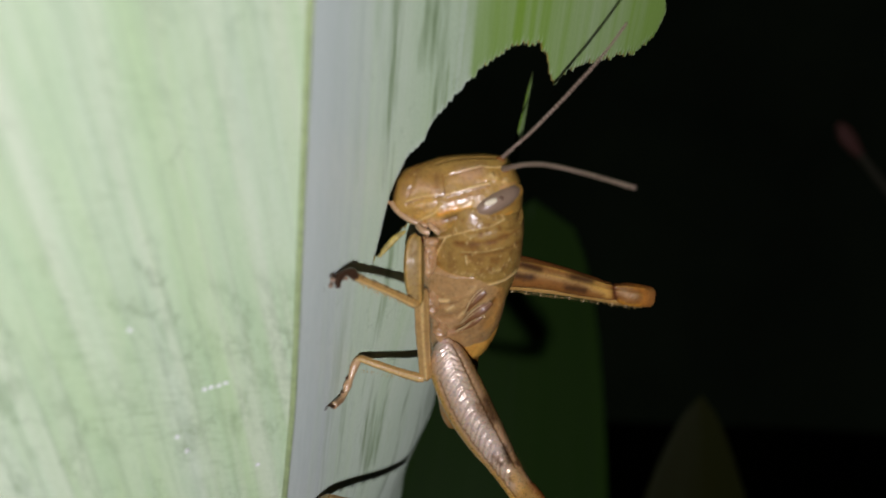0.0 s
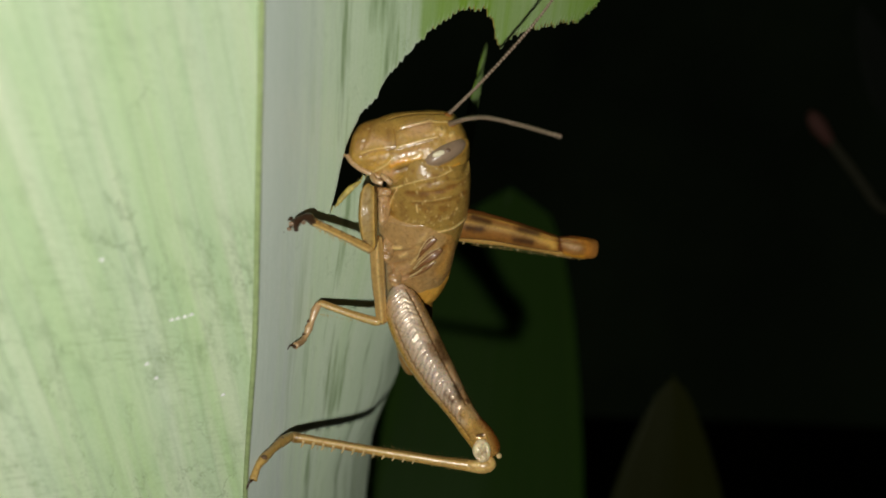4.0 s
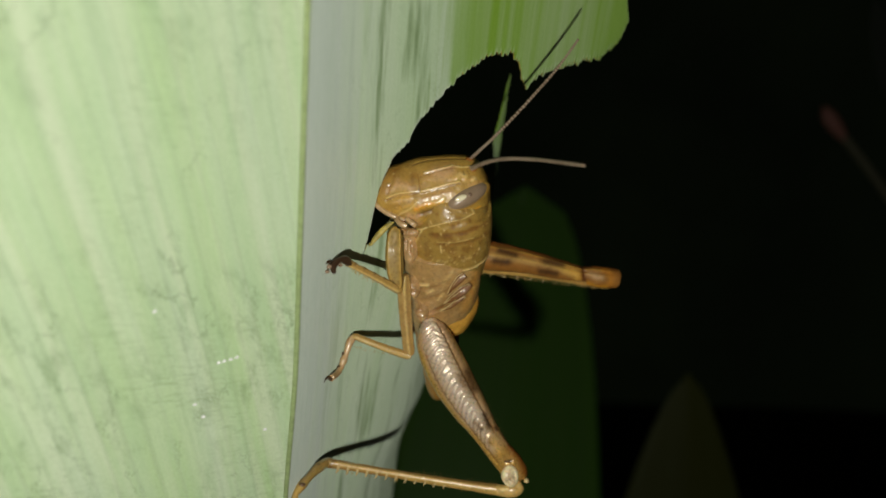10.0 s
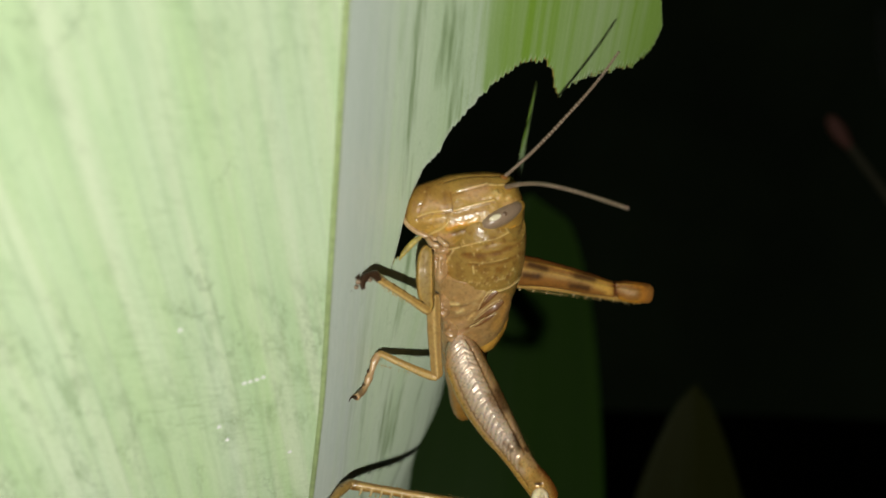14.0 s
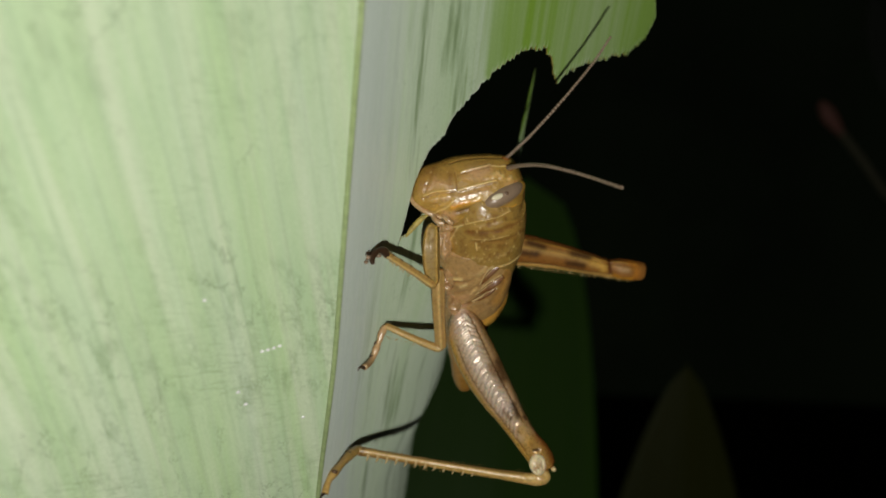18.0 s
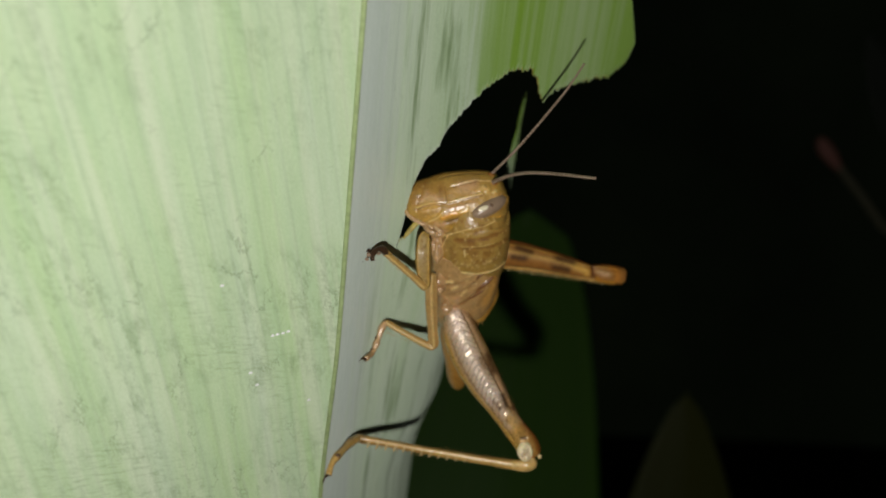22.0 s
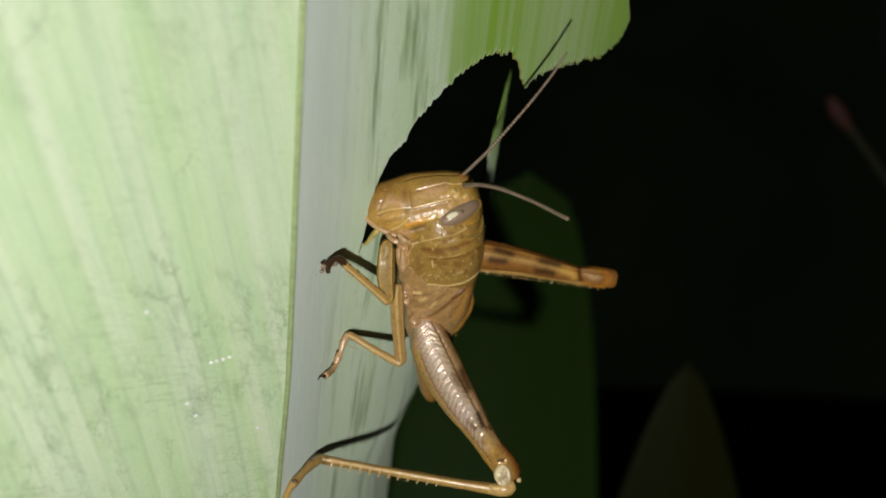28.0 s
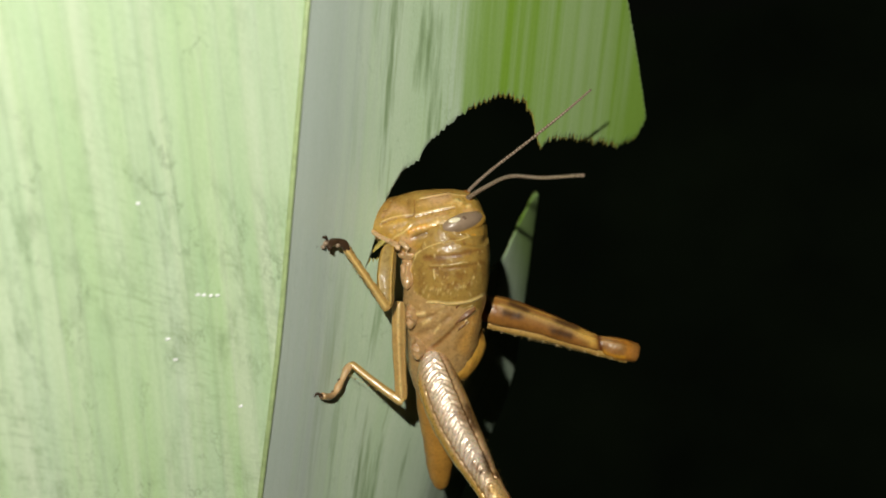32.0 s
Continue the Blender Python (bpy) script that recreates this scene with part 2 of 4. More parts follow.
stem_mat = plain("brown_stem", (0.10, 0.07, 0.04), 0.7, 0.3, 0.5)
fleck_mat = plain("white_fleck", (0.85, 0.86, 0.82), 0.2, 0.7, 0.1)
soil_mat = plain("soil", (0.05, 0.04, 0.03), 0.95, 0.2, 0.8)

cuticle = pigmented("cuticle")
dull = pigmented("dull_cuticle", None, 0.55, 0.8, 0.15)
silver = pigmented("silvery_cuticle", None, 0.27, 0.35, 1.0, 0.35, 0.22)
face = pigmented("face_cuticle", (0.52, 0.295, 0.0541))
belly = pigmented("orange_cuticle", (0.541, 0.266, 0.0476), 0.4)
leg_tan = pigmented("leg_cuticle", (0.582, 0.384, 0.115), 0.32, 0.8)
pink_mat = pigmented("pink_cuticle", (0.624, 0.414, 0.205), 0.3, 0.8)
wing_mat = pigmented("wing_cuticle", (0.20, 0.080, 0.016), 0.5, 0.7, 0.25)
knee_mat = pigmented("knee_cuticle", (0.374, 0.148, 0.0287), 0.3, 0.6)
keel_mat = pigmented("keel_cuticle", (0.374, 0.187, 0.0451), 0.3)
ridge = plain("pale_ridge", (0.80, 0.60, 0.28), 0.2, 0.8, 0.6)
brown_joint = plain("brown_joint", (0.16, 0.09, 0.045), 0.35, 0.5, 0.4)
dark_chitin = plain("dark_cuticle", (0.06, 0.032, 0.016), 0.3, 0.6, 0.4)


def ringed(name, pale, dark, count):
    m, nt, b = begin(name, 0.35, 0.5)
    sep = nt.nodes.new("ShaderNodeSeparateXYZ")
    nt.links.new(mapped(nt, (1, 1, 1), "UV"), sep.inputs[0])
    wave = sums(nt, "SINE", sums(nt, "MULTIPLY", sep.outputs[1], count * 2 * math.pi), 0)
    nt.links.new(mixed(nt, ramp(nt, ((0.35, grey(0)), (0.65, grey(1))), sums(nt, "MULTIPLY", sums(nt, "ADD", wave, 1.0), 0.5)), dark, pale), b.inputs["Base Color"])
    bumped(nt, b, wave, 0.5, 0.0001)
    return m


horn = ringed("antenna_cuticle", (0.40, 0.32, 0.23), (0.15, 0.09, 0.055), 62)
eye_mat = plain("eye_surface", (0.345, 0.24, 0.152), 0.3, 0.6, 0.4)
glint_mat = plain("eye_glint", (1.0, 0.90, 0.62), 0.1, 1.0, 0.05)


# ---- mesh helpers ----
def mesh_of(name, verts, faces, uvs=None, smooth=True):
    me = bpy.data.meshes.new(name)
    me.from_pydata([tuple(v) for v in verts], [], faces)
    if uvs is not None:
        layer = me.uv_layers.new(name="UVMap")
        for loop in me.loops:
            layer.data[loop.index].uv = uvs[loop.vertex_index]
    for p in me.polygons:
        p.use_smooth = smooth
    me.update()
    return me


def part(name, me, material, parent, label=""):
    ob = new(name, me)
    if not me.materials:
        me.materials.append(material)
    ob.parent = parent
    if label:
        ob["label"] = label
    return ob


def spline(points, n):
    """n points evenly along a smooth line through the given rows of numbers."""
    p = np.array(points, float)
    if len(p) == 2:
        return np.array([p[0] + (p[1] - p[0]) * k / (n - 1) for k in range(n)])
    q = np.vstack([2 * p[0] - p[1], p, 2 * p[-1] - p[-2]])
    out = []
    for k in range(n):
        s = k / (n - 1) * (len(p) - 1)
        i = min(int(s), len(p) - 2)
        f = s - i
        a, b, c, d = q[i], q[i + 1], q[i + 2], q[i + 3]
        out.append(0.5 * (2 * b + (c - a) * f + (2 * a - 5 * b + 4 * c - d) * f * f + (3 * b - a - 3 * c + d) * f ** 3))
    return np.array(out)


def loft(name, rows, rings, sides, hint=(1, 0, 0), square=2.0, swell=None, unit=0.001, axis=None):
    """A closed skin along rows of x, y, z, radius towards hint, radius across (millimetres). square: 2 round, more is boxier; axis: all rings stand across it."""
    line = spline(rows, rings)
    verts, uvs, faces = [], [], []
    hint = Vector(hint)
    for k, (x, y, z, ra, rb) in enumerate(line):
        before, after = line[max(k - 1, 0), :3], line[min(k + 1, rings - 1), :3]
        t = Vector(axis or tuple(after - before)).normalized()
        d = (hint - t * hint.dot(t)).normalized()
        e = t.cross(d)
        grow = swell(k / (rings - 1)) if swell else 1.0
        for j in range(sides):
            w = 2 * math.pi * j / sides
            c, s = math.cos(w), math.sin(w)
            c, s = math.copysign(abs(c) ** (2 / square), c), math.copysign(abs(s) ** (2 / square), s)
            verts.append((Vector((x, y, z)) + d * (c * max(ra, 0.02) * grow) + e * (s * max(rb, 0.02) * grow)) * unit)
            uvs.append((j / sides, k / (rings - 1)))
    for k in range(rings - 1):
        for j in range(sides):
            a, b = k * sides + j, k * sides + (j + 1) % sides
            faces.append((a, b, b + sides, a + sides))
    for k in (0, rings - 1):
        verts.append(Vector(line[k, :3]) * unit)
        uvs.append((0.5, k / (rings - 1)))
        m, o = len(verts) - 1, k * sides
        for j in range(sides):
            a, b = o + j, o + (j + 1) % sides
            faces.append((m, b, a) if k == 0 else (m, a, b))
    return mesh_of(name, verts, faces, uvs)


def blob(name, centre, radii, rows=12, sides=18, turn=None, unit=0.001):
    verts, faces = [], []
    for i in range(rows + 1):
        a = math.pi * i / rows
        for j in range(sides):
            w = 2 * math.pi * j / sides
            v = Vector((math.sin(a) * math.cos(w) * radii[0], math.sin(a) * math.sin(w) * radii[1], math.cos(a) * radii[2]))
            verts.append(((turn @ v if turn else v) + Vector(centre)) * unit)
    for i in range(rows):
        for j in range(sides):
            a, b = i * sides + j, i * sides + (j + 1) % sides
            faces.append((a, a + sides, b + sides, b))
    return mesh_of(name, verts, faces)


def rod(name, points, radius, sides=7, rings=0, taper=1.0):
    rows = [(*p, radius * (1 + (taper - 1) * k / max(len(points) - 1, 1)), radius * (1 + (taper - 1) * k / max(len(points) - 1, 1))) for k, p in enumerate(points)]
    return loft(name, rows, rings or max(2, 6 * (len(points) - 1)), sides, (0.31, 0.2, 0.93))


# ---- the ground ----
soil = new("ground", mesh_of("ground", [(-60, -60, 0), (60, -60, 0), (60, 60, 0), (-60, 60, 0)], [(0, 1, 2, 3)]))
soil.data.materials.append(soil_mat)
tagged(soil, "dark bare soil under the plants at night", "ground", kind="structure")


# ---- the dark garden far behind: an added wall whose faint glow lifts the black ----
night_mat, night_nodes, night_bsdf = begin("night_glow", 0.9, 0.1)
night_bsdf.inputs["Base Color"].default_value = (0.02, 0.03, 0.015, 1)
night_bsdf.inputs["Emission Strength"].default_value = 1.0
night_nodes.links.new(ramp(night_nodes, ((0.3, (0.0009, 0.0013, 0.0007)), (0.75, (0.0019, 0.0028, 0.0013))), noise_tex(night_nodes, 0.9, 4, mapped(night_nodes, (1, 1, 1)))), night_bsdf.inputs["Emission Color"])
verts, faces = [], []
for k in range(25):
    w = radians(-10 + 200 * k / 24)
    for z in (-0.02, 5.0):
        verts.append((6 * math.cos(w), 6 * math.sin(w), z))
for k in range(24):
    faces.append((2 * k, 2 * k + 1, 2 * k + 3, 2 * k + 2))
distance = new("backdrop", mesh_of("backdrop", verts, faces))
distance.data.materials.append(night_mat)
tagged(distance, "added backdrop of dark garden with a faint glow of its own", "backdrop", kind="structure")


# ---- the eaten leaf ----
def eased(a, b, v):
    f = min(max((v - a) / (b - a), 0), 1)
    return f * f * (3 - 2 * f)


def fold_x(z):
    return -0.107 + 0.137 * z - 0.0068 * eased(-0.08, -0.28, z)


def fold_y(z):
    return 1.0086 + 0.972 * (-0.107 + 0.137 * z) - 0.832 * z


UPPER = np.array([(0, 0), (0.05, 0.0112), (0.098, 0.0205), (0.174, 0.042), (0.228, 0.0774), (0.286, 0.135), (0.347, 0.185), (0.46, 0.2714), (0.52, 0.309)])
LOWER = np.array([(0, 0), (0.065, 0.0125), (0.146, 0.0265), (0.205, 0.048), (0.27, 0.078), (0.36, 0.103), (0.5, 0.112), (0.8, 0.132)])
BITE = np.array([(0.160, 0.000), (0.166, 0.014), (0.18, 0.06), (0.20, 0.095), (0.218, 0.112), (0.2225, 0.124), (0.25, 0.158), (0.27, 0.180), (0.286, 0.193), (0.30, 0.199),
                 (0.318, 0.202), (0.330, 0.199), (0.338, 0.185), (0.347, 0.173), (0.357, 0.186), (0.38, 0.197), (0.42, 0.209), (0.46, 0.221), (0.485, 0.238), (0.5, 0.262)])
TORN = np.array([(0.160, 0.0), (0.166, 0.008), (0.176, 0.012), (0.192, 0.028), (0.212, 0.044), (0.235, 0.03), (0.27, 0.02), (0.32, 0.04), (0.40, 0.09), (0.47, 0.145), (0.54, 0.195), (0.58, 0.215), (0.62, 0.226)])


def smooth_interp(v, table):
    r = min(0.028, v)
    return float(np.mean([np.interp(v + o * r, table[:, 0], table[:, 1]) for o in (-1, -0.75, -0.5, -0.25, 0, 0.25, 0.5, 0.75, 1)]))


PROFILE = {}


def right_place(v, z, torn=False):
    """A place on the right half: v back from the fold, z up."""
    key = round(v, 5)
    if key not in PROFILE:
        PROFILE[key] = smooth_interp(v, LOWER), smooth_interp(v, UPPER)
    low, high = PROFILE[key]
    low += 0.058 * eased(-0.17, 0.05, z) * eased(0.08, 0.40, v) - 0.028 * eased(-0.19, -0.33, z) * eased(0.10, 0.36, v)
    if torn:
        low += (0.008 * eased(0.25, 0.60, v) - 0.010) * eased(-0.03, 0.06, z) * eased(0.20, 0.30, v)
    f = eased(-0.06, 0.08, z) * (1 - (eased(0.16, 0.24, v) if torn else 0))
    wave = 0.0006 * math.sin(v * 95 + z * 3) + 0.003 * noise.noise((v * 6, z * 4, 2.0))
    return at(fold_x(z) + low * (1 - f) + high * f, fold_y(z) + v + wave, z)


def teeth(v, seed):
    """Small comb-like tooth marks along a bitten edge."""
    k = 0.35 + 0.65 * eased(0.21, 0.28, v) if seed < 0.5 else 0.8
    return k * (0.0040 * (abs((v * 205 + 0.8 * noise.noise((v * 30, seed, 1)) + seed) % 1.0 - 0.5) * 2 - 0.5) + 0.0035 * noise.noise((v * 130, seed, 0)) + 0.003 * noise.noise((v * 520, seed, 3)))


def sheet(columns, rows, place, across):
    verts, uvs, faces = [], [], []
    for v, z0, z1 in columns:
        for k in range(rows + 1):
            z = z0 + (z1 - z0) * k / rows
            p = place(v, z)
            verts.append(p)
            uvs.append((across(v, z), z * 15))
    for c in range(len(columns) - 1):
        for k in range(rows):
            a = c * (rows + 1) + k
            faces.append((a, a + 1, a + rows + 2, a + rows + 1))
    return verts, uvs, faces


def thick(ob, depth):
    s = ob.modifiers.new("thickness", "SOLIDIFY")
    s.thickness, s.offset = depth, -1


def build_leaf():
    leaf = new("eaten_leaf")
    tagged(leaf, "large pale green waxy leaf with a fresh bite hole", "leaf")

    def left_place(w, z):
        x = fold_x(z) - w
        f = -0.107 + 0.137 * z - w
        bow = 0.10 * max(w - 0.22, 0) ** 2 + 0.0006 * math.sin(w * 160 + z * 6) + 0.0035 * noise.noise((w * 7, z * 5, 0))
        return at(x, 1.0086 + 0.972 * f - 0.832 * z + bow * min(w / 0.03, 1), z)
    columns = [(w, -0.62, 0.62) for w in np.linspace(0, 0.36, 90)]
    v, u, f = sheet(columns, 60, left_place, lambda w, z: w * 15 - 2.73 * z)
    part("blade", mesh_of("blade_left", v, [q[::-1] for q in f], u), leaf_left, leaf, "pale waxy green half with fine veins and grey mildew")

    # the half that bends back from the midrib, whole to where the bite begins, then down to the bitten edge
    rows = np.linspace(-0.62, 0.62, 277)
    step = rows[1] - rows[0]
    widths = [*np.arange(0, 0.1515, 0.004), *np.arange(0.152, 0.5, 0.0009), *np.arange(0.5, 0.611, 0.004)]
    verts, uvs, faces, index = [], [], [], {}
    for c, w in enumerate(widths):
        above = float(np.interp(w, BITE[:, 0], BITE[:, 1])) + teeth(w, 0.3) if 0.16 <= w < 0.5 else None
        below = float(np.interp(w, TORN[:, 0], TORN[:, 1])) + teeth(w, 0.7) if w >= 0.16 else None
        top = 0.262 + (0.5 - w) / 0.75
        for k, z in enumerate(rows):
            torn = False
            if w >= 0.16:
                if z <= below:
                    torn, z = True, below if below - z < step else z
                elif above is not None and z >= above and z <= top:
                    z = above if z - above < step else z
                else:
                    continue
            index[c, k, torn] = len(verts)
            if w < 0.16:
                index[c, k, True] = len(verts)
                index[c, k, False] = len(verts)
            verts.append(right_place(w, z, torn))
            uvs.append((w * 15 + z * 0.6, z * 15))
    for c in range(len(widths) - 1):
        for k in range(len(rows) - 1):
            for torn in (False, True) if widths[c + 1] >= 0.16 else (False,):
                q = [index.get((c + i, k + j, torn)) for i, j in ((0, 0), (0, 1), (1, 1), (1, 0))]
                q = [i for i in q if i is not None]
                if len(q) >= 3:
                    faces.append(tuple(q))
    thick(part("blade", mesh_of("blade_right", verts, faces, uvs), leaf_right, leaf, "half bent back, green towards the margin, gnawed"), 0.0003)

    line = [at(fold_x(z) + 0.0005, fold_y(z) - 0.002, z) * 1000 for z in np.linspace(-0.62, 0.62, 40)]
    part("midrib", loft("midrib", [(*p, 0.36, 0.26) for p in line], 80, 12, (1, 0, 0)), rib_mat, leaf, "raised yellow-green midrib")
    for table, torn, seed, a, b in ((BITE, False, 0.3, 0.262, 0.4985), (TORN, True, 0.7, 0.165, 0.606)):
        verts, faces = [], []
        for w in np.arange(a, b, 0.0012):
            z = float(np.interp(w, table[:, 0], table[:, 1])) + teeth(w, seed)
            s = 1 if not torn else -1
            d = 0.0018 + 0.0032 * abs(noise.noise((w * 60, 5, seed))) + (0.011 * eased(0.165, 0.176, w) * (1 - eased(0.186, 0.196, w)) if torn else 0)
            p, q = right_place(w, z - 0.0004 * s, torn), right_place(w, z + d * s, torn)
            o = Vector((0, -0.00035, 0))
            verts += [p + o, q + o, q - o * 2, p - o * 2]
        for k in range(len(verts) // 4 - 1):
            for j in range(4):
                i, i2 = 4 * k + j, 4 * k + (j + 1) % 4
                faces.append((i, i2, i2 + 4, i + 4))
        part("bitten_rim", mesh_of("bitten_rim", verts, faces, None, False), rim_mat, leaf, "dried yellow-brown gnawed rim")
    fleck = blob("white_fleck", (0, 0, 0), (0.42, 0.12, 0.22), 6, 10)
    for w, z in ((0.0715, -0.0885), (0.0675, -0.0875), (0.063, -0.0865), (0.0585, -0.085), (0.088, -0.125), (0.082, -0.138), (0.035, -0.16), (0.112, -0.04)):
        part("white_fleck", fleck, fleck_mat, leaf, "tiny glossy white fleck").location = left_place(w - 0.013, z)
    flake = [(*((at(*p) + Vector((0.0008, 0, -0.0006))) * 1000), w, 0.15) for p, w in zip(((-0.0624, 1.045, 0.0130), (-0.0571, 1.045, 0.0205), (-0.0485, 1.045, 0.0296), (-0.0393, 1.045, 0.0360)), (0.12, 0.38, 0.42, 0.15))]
    part("loose_flake", loft("loose_flake", flake, 24, 8, (0.6, 0, -0.8), 2.0, lambda s: 1 + 0.25 * noise.noise((s * 14, 0, 0))), rim_mat, leaf, "yellow-green shred hanging at the bitten edge")
    foot = Vector(line[0]) / 1000
    part("stalk", rod("stalk", [line[0], Vector((foot.x - 0.01, foot.y + 0.04, 0.5)) * 1000, Vector((foot.x, foot.y + 0.06, -0.01)) * 1000], 2.0, 8), stem_mat, leaf)
    return leaf


build_leaf()


# ---- the grasshopper; its parts are in millimetres round the middle of the thorax ----
hopper = new("grasshopper")
hopper.location = at(0.02, 1.13, -0.03)
tagged(hopper, "brown grasshopper nymph clinging upright to the leaf", "grasshopper")

PALE_AND_GLINT, DARK_LINE, ORANGE, PINK = (0.98, 0.729, 0.295), (0.0936, 0.0394, 0.00984), (0.894, 0.414, 0.0287), (0.666, 0.394, 0.197)
GOLD, SILVER_SHEEN, BROWN, BLACK = (0.728, 0.424, 0.0738), (0.96, 0.79, 0.62), (0.229, 0.0936, 0.0164), (0.052, 0.0217, 0.0082)


def sculpt(me, base, marks, wobble=0.10, grain=2.2):
    """Ridges, grooves, swellings and their colour on a skin, some glints and shade painted in: marks are (points (x,
    z), width, height, colour, strength), alike on both flanks.
    """
    n = len(me.vertices)
    co, no = np.empty(n * 3), np.empty(n * 3)
    me.vertices.foreach_get("co", co)
    me.vertex_normals.foreach_get("vector", no)
    co, no = co.reshape(-1, 3) * 1000, no.reshape(-1, 3)
    tone, high = np.tile(np.array(base, float), (n, 1)), np.zeros(n)
    for points, width, height, colour, strength in marks:
        line = spline(points, 5 * len(points))
        far = np.full(n, 1e9)
        for p, q in zip(line, line[1:]):
            d = q - p
            f = np.clip(((co[:, 0] - p[0]) * d[0] + (co[:, 2] - p[1]) * d[1]) / max(d @ d, 1e-9), 0, 1)
            far = np.minimum(far, (co[:, 0] - p[0] - f * d[0]) ** 2 + (co[:, 2] - p[1] - f * d[1]) ** 2)
        g = np.exp(-far / width ** 2)
        high += height * g
        if colour:
            tone += (np.array(colour) - tone) * (strength * g)[:, None]
    high += np.array([wobble * (noise.noise(v * 0.55) + 0.5 * noise.noise(v * grain)) for v in map(Vector, co)])
    me.vertices.foreach_set("co", ((co + no * high[:, None]) * 0.001).ravel())
    paint = me.color_attributes.new("pigment_and_light", "FLOAT_COLOR", "POINT")
    paint.data.foreach_set("color", np.hstack([tone, np.ones((n, 1))]).astype(np.float32).ravel())
    me.update()
    return me


GRIDS = {}


def on_skin(rows, hint, square, x, z, lift):
    """The point of a lofted body that lies at x and z on the side of the viewer, raised by lift; millimetres."""
    key = id(rows)
    if key not in GRIDS:
        centre = sum(r[1] for r in rows) / len(rows)
        GRIDS[key] = [p * 1000 for p in (v.co for v in loft("skin", rows, 71, 90, hint, square, None, 0.001, X_AXIS if hint == UP else None).vertices) if p.y * 1000 < centre + 4.0]
    p = min(GRIDS[key], key=lambda p: (p.x - x) ** 2 + (p.z - z) ** 2 + 0.02 * (p.y + 12))
    return Vector((x, p.y - lift, z)) if (p.x - x) ** 2 + (p.z - z) ** 2 < 0.5 else Vector((p.x, p.y - lift, p.z))


def stroke(name, points, width, material, parent, place, lift=0.25, depth=0.22, label=""):
    """A low raised streak along points (x, z), as wide as the widths given, laid on the skin."""
    rows = [(*place(x, z, lift), w, depth) for (x, z), w in zip(points, width)]
    line = Vector(rows[-1][:3]) - Vector(rows[0][:3])
    return part(name, loft(name, rows, 8 * len(rows), 12, Vector((0, -1, 0)).cross(line)), material, parent, label)


def hump(name, centre, radii, material, parent, turn=0.0, label="", yaw=0.0):
    """A rounded swelling, turned in the plane that faces the side of the body."""
    return part(name, blob(name, centre, radii, 16, 26, Matrix.Rotation(radians(yaw), 3, "Z") @ Matrix.Rotation(radians(turn), 3, "Y")), material, parent, label)


UP, X_AXIS = (0, 0, 1), (1, 0, 0)
